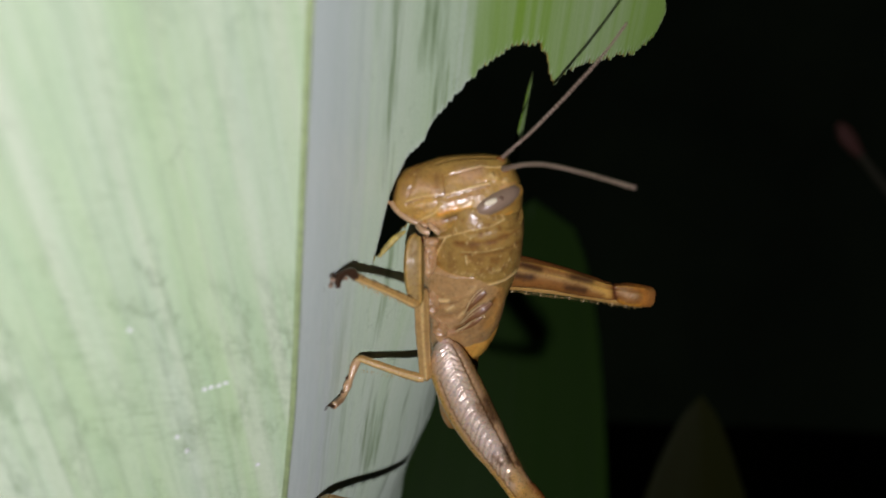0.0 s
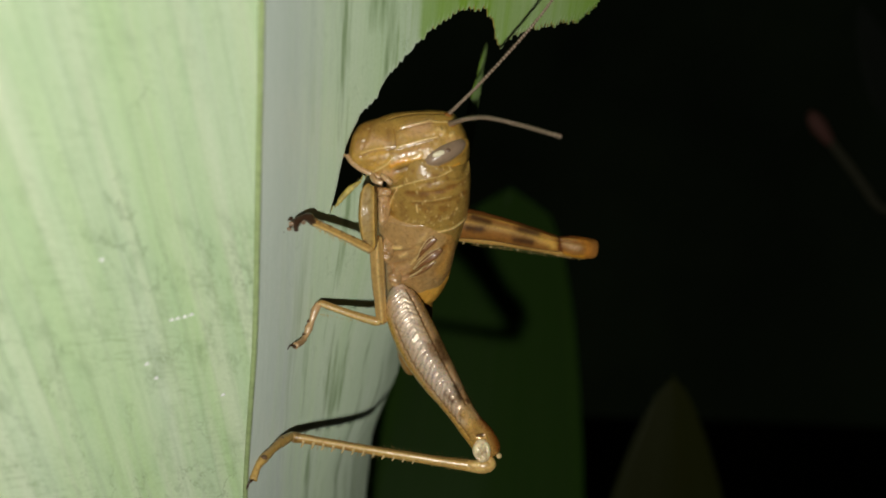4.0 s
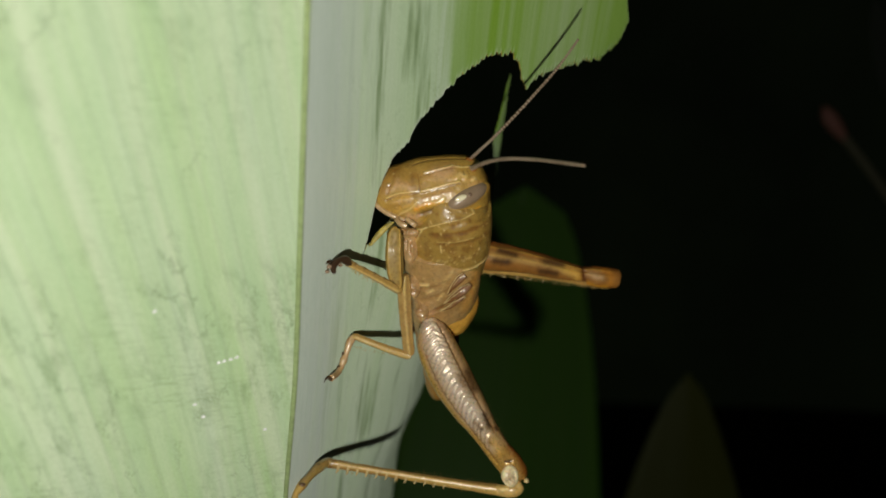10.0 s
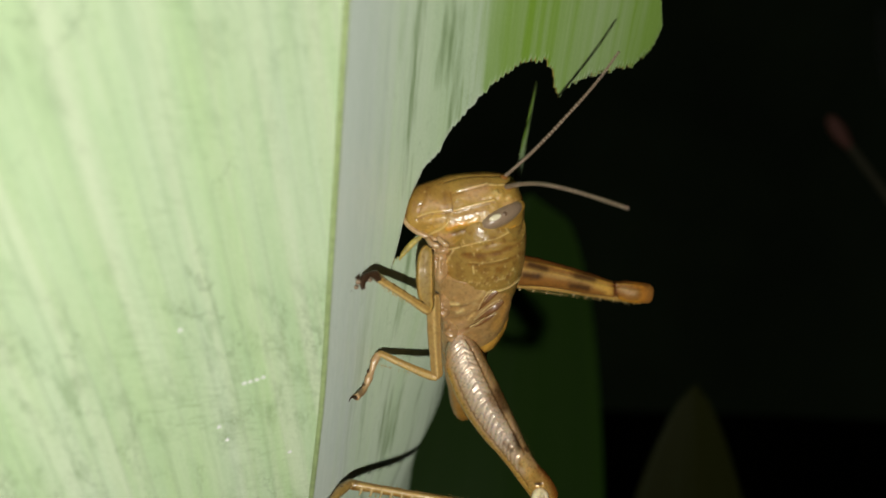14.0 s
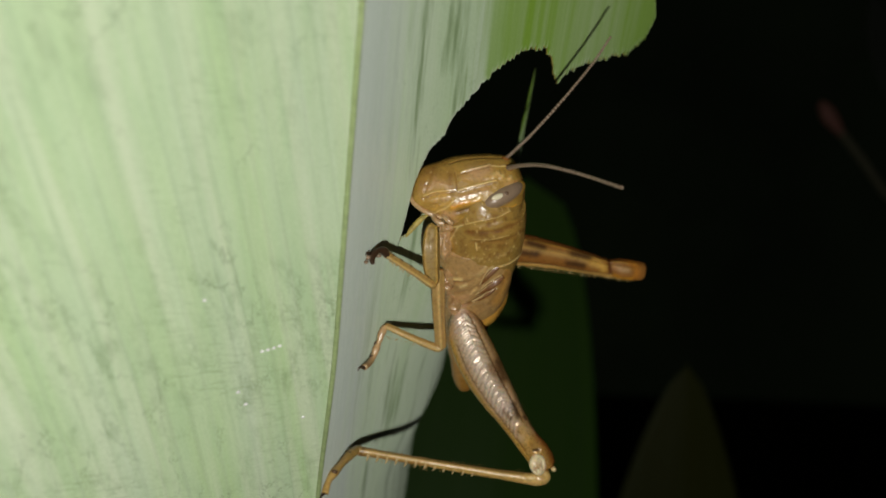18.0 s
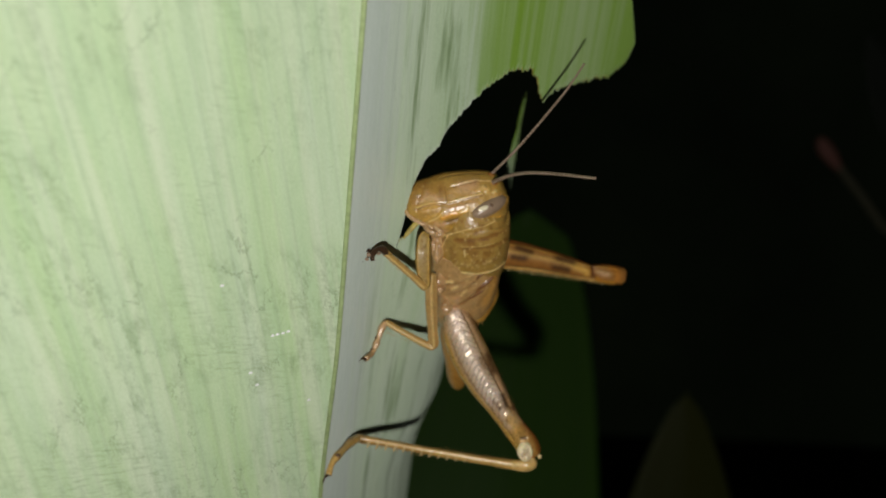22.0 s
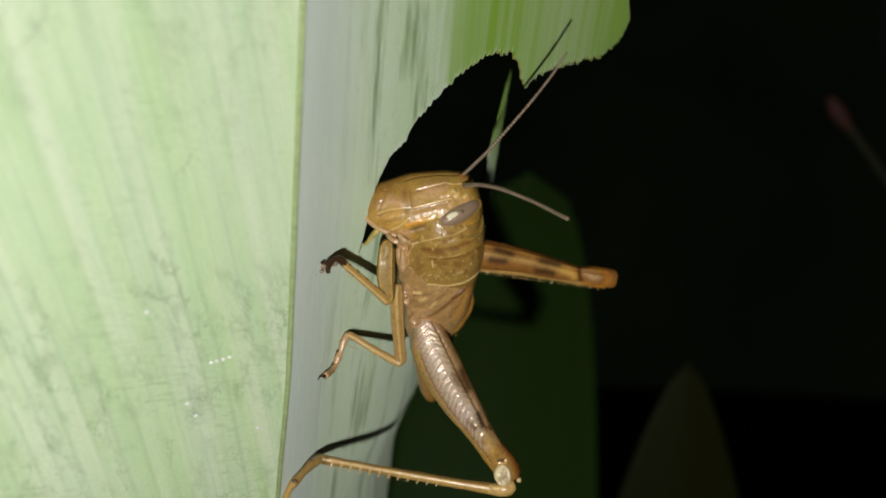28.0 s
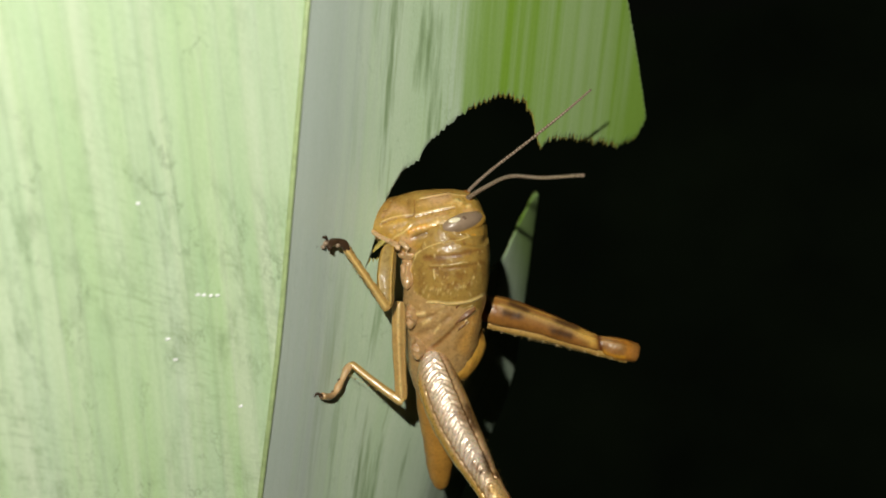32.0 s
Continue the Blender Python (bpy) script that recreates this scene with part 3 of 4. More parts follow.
# head: skull from the mouth to the neck
SKULL = [(-10.5, -15.4, 12.0, 0.9, 0.9), (-10.0, -15.3, 12.3, 2.2, 1.9), (-8.9, -15.0, 12.6, 3.35, 2.8), (-6.7, -14.7, 12.6, 4.15, 3.5), (-4.4, -14.4, 12.6, 4.9, 4.1), (-1.5, -14.2, 12.75, 5.1, 4.5),
         (1.5, -14.0, 13.05, 4.85, 4.6), (4.0, -13.6, 13.2, 4.1, 4.2), (5.4, -13.0, 12.6, 2.6, 3.0), (6.0, -12.6, 12.4, 0.9, 1.2)]
HEAD_MARKS = [
    # brown lines just below the pale ridges paint their shade
    ([(-3.88, 12.04), (-2.14, 12.54), (-0.54, 12.98), (1.49, 13.49)], 0.13, -0.06, BROWN, 0.7), ([(-3.44, 14.72), (-1.77, 15.16), (0.04, 15.59), (0.62, 15.81)], 0.12, -0.05, BROWN, 0.55), ([(-8.81, 11.24), (-7.22, 11.82), (-5.19, 12.04), (-4.17, 12.26)], 0.13, -0.06, BROWN, 0.7), ([(-9.39, 12.48), (-9.10, 13.93), (-8.30, 15.01), (-7.21, 15.52)], 0.6, 0.0, BROWN, 0.4),
    ([(-3.95, 14.14), (-2.50, 14.43), (-1.05, 14.57)], 0.4, 0.0, BROWN, 0.25), ([(-2.86, 15.74), (-1.05, 16.17), (0.77, 16.46)], 0.45, 0.0, BROWN, 0.3), ([(-8.67, 12.48), (-7.58, 13.20), (-7.21, 14.14)], 0.35, 0.03, PINK, 0.5), ([(-7.58, 9.79), (-6.13, 10.30), (-5.04, 10.66)], 0.3, 0.02, GOLD, 0.5), ([(2.94, 13.19), (4.25, 13.70), (5.26, 13.70)], 0.25, 0.03, PINK, 0.5),
    # pale ridge lines carry their glints in the colour
    ([(-3.44, 15.01), (-1.77, 15.45), (0.04, 15.88), (0.62, 16.10)], 0.10, 0.10, PALE_AND_GLINT, 0.90), ([(0.91, 15.95), (1.85, 15.81), (3.09, 15.88)], 0.10, 0.08, PALE_AND_GLINT, 0.75),
    ([(-3.88, 12.33), (-2.14, 12.83), (-0.54, 13.27), (1.49, 13.78)], 0.11, 0.12, PALE_AND_GLINT, 0.95), ([(-3.74, 11.82), (-1.78, 12.33), (0.76, 12.98)], 0.30, -0.08, None, 0),
    ([(-8.81, 11.53), (-7.22, 12.11), (-5.19, 12.33), (-4.17, 12.55)], 0.10, 0.09, PALE_AND_GLINT, 0.60), ([(-8.67, 11.10), (-7.07, 11.61), (-5.04, 11.82)], 0.32, -0.07, BROWN, 0.22),
    ([(-8.67, 9.50), (-7.58, 9.14), (-6.64, 9.43), (-5.41, 10.01), (-4.54, 10.95)], 0.12, 0.11, PALE_AND_GLINT, 0.52), ([(-6.93, 10.08), (-5.77, 10.52), (-5.04, 11.17)], 0.40, -0.07, None, 0),
    # dark cheek groove: its shade is painted into the recess
    ([(-4.32, 9.14), (-3.01, 9.57), (-1.27, 10.01), (-0.19, 9.93)], 0.30, -0.17, DARK_LINE, 0.7), ([(-4.68, 9.94), (-3.45, 10.44), (-2.14, 10.73), (-0.98, 10.88)], 0.34, 0.08, ORANGE, 0.95),
    ([(0.61, 9.42), (2.94, 9.64), (4.53, 10.36)], 0.12, 0.05, ORANGE, 0.75), ([(-4.18, 8.12), (-2.15, 8.26), (0.03, 8.63), (2.21, 9.20)], 0.50, 0.08, GOLD, 0.4), ([(-3.24, 7.61), (-1.06, 7.90), (2.21, 8.62)], 0.11, -0.08, BROWN, 0.45),
    ([(-4.31, 14.87), (-4.17, 13.71), (-4.03, 12.55)], 0.10, -0.07, BROWN, 0.68), ([(-7.50, 15.67), (-7.94, 13.93), (-8.67, 12.11)], 0.22, -0.06, BROWN, 0.38), ([(-4.89, 14.58), (-5.04, 13.56), (-4.75, 12.76)], 0.50, 0.00, BROWN, 0.45),
    ([(-5.18, 16.24), (-2.86, 16.90), (0.04, 17.11), (2.58, 17.11)], 0.12, -0.13, DARK_LINE, 0.6), ([(-6.85, 13.56), (-5.91, 13.27), (-5.48, 12.84)], 0.55, 0.10, PINK, 0.5), ([(1.20, 14.43), (1.78, 14.72), (2.36, 14.43)], 0.35, 0.12, PALE_AND_GLINT, 0.60),
    # the small, strongest pale spot among these is a painted glint
    ([(-7.07, 11.39), (-5.77, 11.60)], 0.6, 0.0, GOLD, 0.5), ([(-7.94, 15.01), (-6.49, 14.65), (-5.04, 15.01)], 0.9, 0.0, BROWN, 0.30), ([(-3.23, 14.14), (-1.41, 13.99), (0.76, 14.43)], 0.5, 0.0, (0.645, 0.394, 0.139), 0.7), ([(-7.95, 10.45), (-6.86, 10.66), (-5.62, 10.95)], 0.45, 0.0, BROWN, 0.30), ([(-3.16, 8.99), (-1.42, 9.13), (0.18, 9.35)], 0.38, 0.0, (0.374, 0.217, 0.041), 0.8), ([(-1.77, 15.01), (-0.54, 14.86), (0.33, 15.30)], 0.75, 0.03, PINK, 0.75), ([(3.38, 14.06), (3.59, 14.21)], 0.28, 0.15, PALE_AND_GLINT, 0.95), ([(2.07, 15.30), (2.22, 14.72)], 0.09, -0.08, DARK_LINE, 0.6),
    ([(2.65, 15.30), (2.94, 14.86)], 0.08, -0.06, DARK_LINE, 0.6), ([(-3.45, 11.39), (-1.78, 11.89), (0.18, 12.54)], 0.45, 0.03, PINK, 0.45), ([(-1.93, 10.80), (-1.27, 11.09), (-0.69, 11.38)], 0.28, 0.06, PALE_AND_GLINT, 0.75),
    ([(-4.24, 12.62), (-4.03, 12.47)], 0.11, -0.04, DARK_LINE, 0.7), ([(-8.67, 13.13), (-8.30, 13.27)], 0.11, -0.04, BROWN, 0.90), ([(-8.09, 10.95), (-7.07, 11.24), (-5.48, 11.53)], 0.50, 0.05, GOLD, 0.3),
    ([(0.04, 14.14), (2.21, 14.14), (4.03, 13.70), (5.12, 14.14)], 0.35, 0.06, GOLD, 0.3), ([(-4.32, 8.05), (-3.74, 7.61)], 0.35, 0.07, PINK, 0.6), ([(-5.77, 9.07), (-4.90, 8.78), (-4.39, 9.06)], 0.45, 0.12, PINK, 0.7)]
for k in range(40):
    x, z = random.uniform(-9.0, 3.6), random.uniform(8.6, 17.0)
    HEAD_MARKS.append(([(x, z), (x + random.uniform(-0.2, 0.2), z + 0.1)], random.uniform(0.06, 0.11), random.choice((-0.03, 0.05)), random.choice((BROWN, PALE_AND_GLINT)), 0.4))
head = part("head", sculpt(loft("head", SKULL, 240, 320, UP, 2.45, None, 0.001, X_AXIS), (0.50, 0.298, 0.060), HEAD_MARKS, 0.05), cuticle, hopper, "tan head with pale ridges and dark seams")


hump("eye_socket", (2.62, -16.9, 11.75), (3.75, 1.5, 1.72), face, head, -29, "raised rim round the eye", 16)
hump("eye", (2.55, -17.3, 11.72), (3.4, 1.65, 1.42), eye_mat, head, -29, "glossy grey-brown compound eye", 16)
# a pale part stands in for the torch's glint on the eye
hump("pale_patch", (1.72, -18.98, 11.42), (0.95, 0.30, 0.42), glint_mat, head, -20, "bright glint on the eye, put into its colour", 12)
hump("pupil_spot", (3.0, -18.80, 11.9), (0.34, 0.12, 0.30), brown_joint, head, 20, "small dark spot on the eye", 12)
hump("eye_corner", (-0.35, -18.2, 10.1), (0.6, 0.4, 0.2), dark_chitin, head, 20, "dark spot at the corner of the eye")
part("mandible", rod("mandible", [(-10.8, -16.0, 11.5), (-10.0, -16.6, 10.4), (-8.8, -16.8, 9.5), (-7.5, -16.8, 8.9), (-6.2, -16.6, 8.4)], 0.36, 12, 40), pink_mat, head, "pale pinkish jaw rim")
for a, r in (([(-11.1, -16.4, 11.5), (-11.6, -16.9, 11.6), (-11.9, -17.0, 11.0)], 0.26), ([(-7.4, -17.0, 8.6), (-6.8, -17.6, 7.9), (-5.9, -17.6, 7.6)], 0.42), ([(-6.0, -17.0, 8.7), (-5.3, -17.4, 8.1), (-4.7, -17.2, 7.6)], 0.4)):
    part("palp", rod("palp", a, r, 8), pink_mat, head, "short jointed mouth feeler")


def antenna(points, r):
    line = spline(points, 96)
    rows = [(*p, r * (1.0 - 0.4 * k / 95) * (1.05 if k % 3 else 0.78)) for k, p in enumerate(line)]
    me = loft("antenna", [(*q[:3], q[3], q[3]) for q in rows], 96, 9, (0.2, 0.1, 0.97))
    return part("antenna", me, horn, head, "thin ringed brown antenna")


upper_antenna = antenna([(3.0, -16.5, 17.0), (4.6, -18.5, 18.3), (7.0, -20.5, 20.4), (11.3, -22.5, 24.8), (14.9, -24.0, 28.8), (17.6, -24.7, 32.4)], 0.27)
lower_antenna = antenna([(3.2, -17.6, 15.6), (5.4, -23.0, 15.7), (7.8, -28.5, 15.2), (11.5, -33.0, 13.9), (15.7, -40.5, 11.8)], 0.35)
for p in ((2.9, -16.3, 16.7), (3.3, -17.2, 15.5)):
    part("antenna_socket", blob("antenna_socket", p, (0.75, 0.8, 0.7), 10, 14), knee_mat, head)

# pronotum and thorax
CHEST = [(-0.9, -6.6, 5.4, 5.6, 4.4), (-1.0, -3.4, 1.8, 6.0, 4.9), (-1.2, 0.0, -1.6, 5.7, 4.8), (-1.7, 3.0, -4.8, 4.8, 4.3), (-2.0, 5.6, -7.6, 3.6, 3.6)]
SADDLE = [(2.0, -13.4, 12.6, 4.0, 3.9), (1.4, -12.4, 11.6, 5.1, 5.0), (0.8, -10.6, 9.6, 5.75, 5.75), (0.3, -7.8, 6.4, 6.1, 5.9), (-0.2, -5.0, 3.6, 5.9, 5.5), (-0.5, -3.1, 1.7, 5.6, 5.4), (-0.6, -2.2, 0.8, 5.4, 5.25)]
SADDLE_MARKS = [
    ([(-5.41, 7.27), (-4.19, 7.27), (-3.12, 7.50)], 0.13, 0.12, PALE_AND_GLINT, 0.95), ([(-2.73, 7.58), (-0.59, 8.11), (2.09, 8.72), (4.38, 9.94)], 0.10, 0.09, PALE_AND_GLINT, 0.52), ([(-2.73, 7.04), (-0.59, 7.58), (2.08, 8.11), (4.61, 9.41)], 0.25, -0.04, None, 0),
    ([(-3.88, 7.12), (-4.42, 6.20), (-5.03, 4.98)], 0.13, 0.12, PALE_AND_GLINT, 0.95), ([(-5.03, 4.98), (-5.26, 3.60), (-5.11, 2.46), (-4.42, 1.62), (-3.51, 1.31)], 0.13, 0.12, PALE_AND_GLINT, 0.95),
    ([(-3.51, 1.31), (-1.36, 1.23), (1.08, 1.07), (3.22, 1.45), (4.76, 2.22), (6.13, 3.59)], 0.13, 0.12, PALE_AND_GLINT, 0.95), ([(-4.42, 2.23), (-1.36, 1.92), (1.31, 1.84), (3.61, 2.30), (5.37, 3.44)], 0.30, -0.02, None, 0),
    ([(-1.74, 5.05), (0.93, 5.05), (3.61, 5.58), (5.91, 6.81)], 0.24, -0.05, BROWN, 0.60), ([(-1.74, 5.36), (0.93, 5.36), (3.61, 5.97)], 0.08, 0.06, PALE_AND_GLINT, 0.30), ([(-2.73, 6.43), (-0.59, 6.43), (2.47, 6.81), (5.68, 8.18)], 0.26, -0.05, BROWN, 0.52),
    # the short upright pale mark is a glint put into the colour
    ([(-1.21, 4.82), (-1.06, 3.83)], 0.10, 0.11, PALE_AND_GLINT, 0.95), ([(-4.57, 5.90), (-4.65, 3.60), (-4.12, 2.23)], 0.50, 0.00, GOLD, 0.25),
    ([(-0.59, 6.12), (0.17, 6.12)], 0.45, -0.02, BROWN, 0.83), ([(1.55, 6.50), (2.47, 6.66)], 0.40, -0.02, BROWN, 0.75), ([(3.23, 7.27), (3.84, 7.42)], 0.45, -0.01, BROWN, 0.68), ([(-2.28, 6.51), (-1.82, 6.20)], 0.35, -0.01, BROWN, 0.68),
    ([(-0.14, 4.36), (0.47, 4.06)], 0.55, 0.00, BROWN, 0.52), ([(-3.27, 4.75), (-2.89, 3.98)], 0.55, 0.00, BROWN, 0.38), ([(2.46, 4.36), (3.23, 4.51)], 0.55, 0.00, BROWN, 0.45), ([(0.93, 2.99), (1.85, 3.14)], 0.50, 0.00, BROWN, 0.38)]
for k in range(26):
    f = k / 25
    x, z = -4.6 + 9.0 * f, 1.75 + 1.5 * (2 * f - 0.85) ** 2 * (f > 0.42) + random.uniform(0, 1.1)
    SADDLE_MARKS.append(([(x, z), (x + 0.1, z + 0.2)], random.uniform(0.09, 0.15), 0.07, PALE_AND_GLINT, 0.42))
# random pale dots paint tiny glints; the brown ones are mottling
for k in range(110):
    x, z = random.uniform(-5.0, 6.0), random.uniform(2.0, 11.5)
    b = random.random() < 0.45
    SADDLE_MARKS.append(([(x, z), (x + random.uniform(-0.15, 0.15), z + random.uniform(0.05, 0.25))], random.uniform(0.06, 0.12) * (1 if b else 3), 0.06 if b else -0.02, PALE_AND_GLINT if b else BROWN, 0.45))
pronotum = part("pronotum", sculpt(loft("pronotum", SADDLE, 210, 360, X_AXIS, 2.4), (0.42, 0.258, 0.058), SADDLE_MARKS, 0.05), cuticle, hopper, "saddle-shaped mottled brown pronotum with a pale hem")
CHEST_MARKS = [
    ([(-5.99, -0.67), (-4.24, -1.30), (-1.85, -0.99), (-0.10, -0.04)], 0.28, -0.15, BROWN, 0.30), ([(-5.51, -3.21), (-3.45, -2.89), (-1.46, -2.42), (0.53, -0.99)], 0.28, -0.15, BROWN, 0.38), ([(-4.24, -5.44), (-2.49, -4.80), (-0.43, -3.69), (3.31, -0.52)], 0.26, -0.15, BROWN, 0.90),
    # the first two pale spots are glints coloured onto the side plates
    ([(-4.24, -0.67), (-3.28, -0.75)], 0.28, 0.15, PALE_AND_GLINT, 0.75), ([(-3.29, -1.86), (-2.49, -1.54)], 0.22, 0.12, PALE_AND_GLINT, 0.60), ([(-5.04, -3.45), (-5.04, -4.64)], 0.55, 0.23, PINK, 0.6), ([(-3.29, -5.20), (-2.49, -5.04)], 0.50, 0.20, PINK, 0.7),
    ([(-1.70, -3.06), (-0.90, -2.10)], 0.14, 0.11, PALE_AND_GLINT, 0.60), ([(-6.46, 0.92), (-6.15, -2.25), (-5.51, -4.64)], 0.30, -0.12, BROWN, 0.38), ([(-0.90, -0.67), (-0.10, 0.52), (0.53, 1.23)], 0.30, 0.10, PALE_AND_GLINT, 0.30),
    ([(4.11, 0.91), (3.71, -1.47), (2.51, -4.25)], 0.90, 0.05, ORANGE, 0.35), ([(1.32, -4.65), (2.91, -2.27), (3.87, 0.12)], 0.40, -0.07, BROWN, 0.30), ([(-3.29, -3.69), (-2.17, -3.45)], 0.40, 0.11, PINK, 0.4)]
for k in range(60):
    x, z = random.uniform(-5.5, 4.0), random.uniform(-8.0, 1.0)
    CHEST_MARKS.append(([(x, z), (x + random.uniform(-0.2, 0.2), z + random.uniform(-0.1, 0.1))], random.uniform(0.07, 0.14), random.choice((-0.04, 0.06)), random.choice((BROWN, PALE_AND_GLINT)), 0.22))
thorax = part("thorax", sculpt(loft("thorax", CHEST, 130, 230, X_AXIS, 2.4), (0.49, 0.298, 0.110), CHEST_MARKS, 0.10), cuticle, hopper, "pinkish tan thorax with grooved side plates")


def on_chest(x, z, lift=0.3):
    return on_skin(CHEST, X_AXIS, 2.4, x, z, lift)


abdomen = part("abdomen", loft("abdomen", [(-2.0, 4.4, -6.4, 3.7, 3.6), (-2.0, 9.0, -11.0, 3.4, 3.2), (-2.0, 13.0, -15.2, 2.6, 2.6), (-2.1, 16.6, -18.6, 2.0, 2.0), (-2.0, 18.8, -20.6, 1.3, 1.3), (-1.9, 19.8, -21.4, 0.5, 0.5)], 80, 32, X_AXIS, 2.1,
                                  lambda s: 1 + 0.025 * abs(math.sin(s * 25))), belly, hopper, "orange-brown ringed abdomen")
part("back_hump", sculpt(blob("back_hump", (0.9, 2.2, -4.2), (3.3, 3.2, 4.9), 40, 60, Matrix.Rotation(radians(24), 3, "Y")), (0.624, 0.33, 0.0533), [([(-0.67, -6.64), (1.32, -4.65), (3.71, -1.47)], 0.50, -0.07, BROWN, 0.30), ([(0.53, -5.44), (2.52, -3.06), (3.71, -0.28)], 0.50, 0.05, GOLD, 0.4)], 0.25), cuticle, hopper, "orange hairy hump behind the wing pads")
for a, w in (([(-0.90, -3.22), (0.53, -2.10), (1.96, -1.07), (3.23, -0.20)], (0.15, 0.55, 0.72, 0.40)), ([(-0.27, -1.63), (0.53, -0.36), (1.49, 0.76), (2.28, 1.39)], (0.15, 0.45, 0.62, 0.5)), ([(-1.46, -4.25), (-0.11, -3.69), (1.16, -2.74), (2.28, -1.95)], (0.10, 0.3, 0.42, 0.2))):
    pad = stroke("wing_pad", a, w, wing_mat, hopper, on_chest, 0.06, 0.17, "small folded brown wing pad with pale veins")
    for o, r in ((-1, 0.11), (1, 0.08), (0.25, 0.06)):
        v = [on_chest(x - 0.55 * o * k, z + 0.6 * o * k, 0.20 - 0.06 * abs(o)) for (x, z), k in zip(a, w)]
        part("vein", rod("vein", v, r, 8), ridge if o else keel_mat, pad, "pale rim vein")
for c, r in (((-5.8, -9.0, 5.2), (1.15, 1.4, 2.9)), ((-5.9, -10.4, 7.3), (1.5, 1.2, 0.7)), ((-5.2, -6.4, -0.6), (1.0, 1.2, 2.2)), ((-4.3, -3.4, -4.6), (1.1, 1.3, 2.0))):
    me = sculpt(blob("leg_socket", c, r, 40, 56), (0.572, 0.355, 0.156), [([(c[0] + random.uniform(-1, 1), c[2] + random.uniform(-1.5, 1.5)), (c[0] + random.uniform(-1, 1), c[2] + random.uniform(-1.5, 1.5))], 0.18, random.choice((-0.2, 0.16)), BROWN, 0.30) for _ in range(6)], 0.2)
    part("leg_socket", me, cuticle, thorax, "pinkish rounded base of a leg")


def set_back(ob, k):
    """Moves a part with its pieces away from the viewer's side, growing with the distance."""
    m = Matrix.Translation((-0.0057, -0.1635, 0.003)) @ Matrix.Diagonal((k, k, k, 1)) @ Matrix.Translation((0.0057, 0.1635, -0.003))
    for o in (ob, *ob.children):
        o.data.transform(m)


set_back(head, 1.028)
set_back(pronotum, 1.013)


def limb(name, rows, base, parent, label, marks=(), squash=0.85, hint=X_AXIS, rings=70, sides=40, wobble=0.05, material=None, square=2.0):
    """A leg segment along rows of x, y, z, radius, with its marks."""
    return part(name, sculpt(loft(name, [(*r, r[3] * squash) for r in rows], rings, sides, hint, square), base, marks, wobble), material or cuticle, parent, label)


def along(rows, f, o):
    """The x and z at f along a limb's rows, o radii to its upper side."""
    line = spline(rows, 101)
    k = min(max(int(f * 100), 0), 100)
    d = Vector(line[min(k + 1, 100), :3] - line[max(k - 1, 0), :3])
    d = Vector((d.x, d.z)).normalized()
    return line[k, 0] - d.y * o * line[k, 3], line[k, 2] + d.x * o * line[k, 3]


def lengthways(rows, o, a=0.04, b=0.96, n=7):
    return [along(rows, a + (b - a) * k / (n - 1), o) for k in range(n)]


# front leg
rows = [(-7.2, -14.1, 7.6, 0.5), (-7.6, -14.0, 6.8, 1.05), (-7.8, -13.7, 4.2, 1.32), (-7.75, -13.1, 1.4, 1.22), (-7.5, -12.6, -0.6, 0.98), (-7.4, -12.4, -1.5, 0.5)]
front_femur = limb("front_femur", rows, (0.343, 0.222, 0.0476), hopper, "olive-brown front femur", [(lengthways(rows, 0.62), 0.16, 0.16, GOLD, 0.5), (lengthways(rows, 0.85), 0.14, -0.12, DARK_LINE, 0.6), (lengthways(rows, -0.7), 0.18, 0.12, GOLD, 0.3), (lengthways(rows, 0.0), 0.4, -0.10, None, 0), ([(-8.2, -0.4), (-8.3, -0.2)], 0.25, 0, BLACK, 0.8)], 0.7, X_AXIS, 90, 60, 0.06, dull, 3.2)
rows = [(-7.5, -12.4, -1.3, 0.72), (-8.2, -13.2, -0.8, 0.70), (-10.5, -15.6, 0.9, 0.58), (-13.2, -18.4, 2.8, 0.56), (-14.2, -19.4, 3.5, 0.62)]
# pale strip along the upper side is the tibia's highlight, painted on
front_tibia = limb("front_tibia", rows, (0.582, 0.364, 0.107), hopper, "slim tan front tibia", [(lengthways(rows, 0.35), 0.14, 0.10, PALE_AND_GLINT, 0.5), (lengthways(rows, -0.3), 0.18, -0.06, BROWN, 0.3)] + [([along(rows, 0.3 + 0.12 * k, -0.75), along(rows, 0.31 + 0.12 * k, -1.0)], 0.16, 0.1, BLACK, 0.7) for k in range(6)])
front_tarsus = part("front_tarsus", loft("front_tarsus", [(-14.0, -19.3, 3.4, 0.55, 0.5), (-14.5, -20.1, 3.95, 0.62, 0.6), (-15.2, -20.9, 4.0, 0.40, 0.4), (-15.8, -21.5, 3.5, 0.55, 0.5), (-16.0, -21.9, 2.8, 0.45, 0.4), (-15.9, -22.2, 2.2, 0.3, 0.3)], 40, 14, UP), dark_chitin, hopper, "dark curled foot with pale pads")
for q, r in (((-15.1, -20.9, 3.3), 0.36), ((-16.6, -22.0, 3.1), 0.46), ((-16.8, -22.4, 2.4), 0.34)):
    part("pad", blob("pad", q, (r, r, 0.8 * r), 10, 14), eye_mat, front_tarsus)
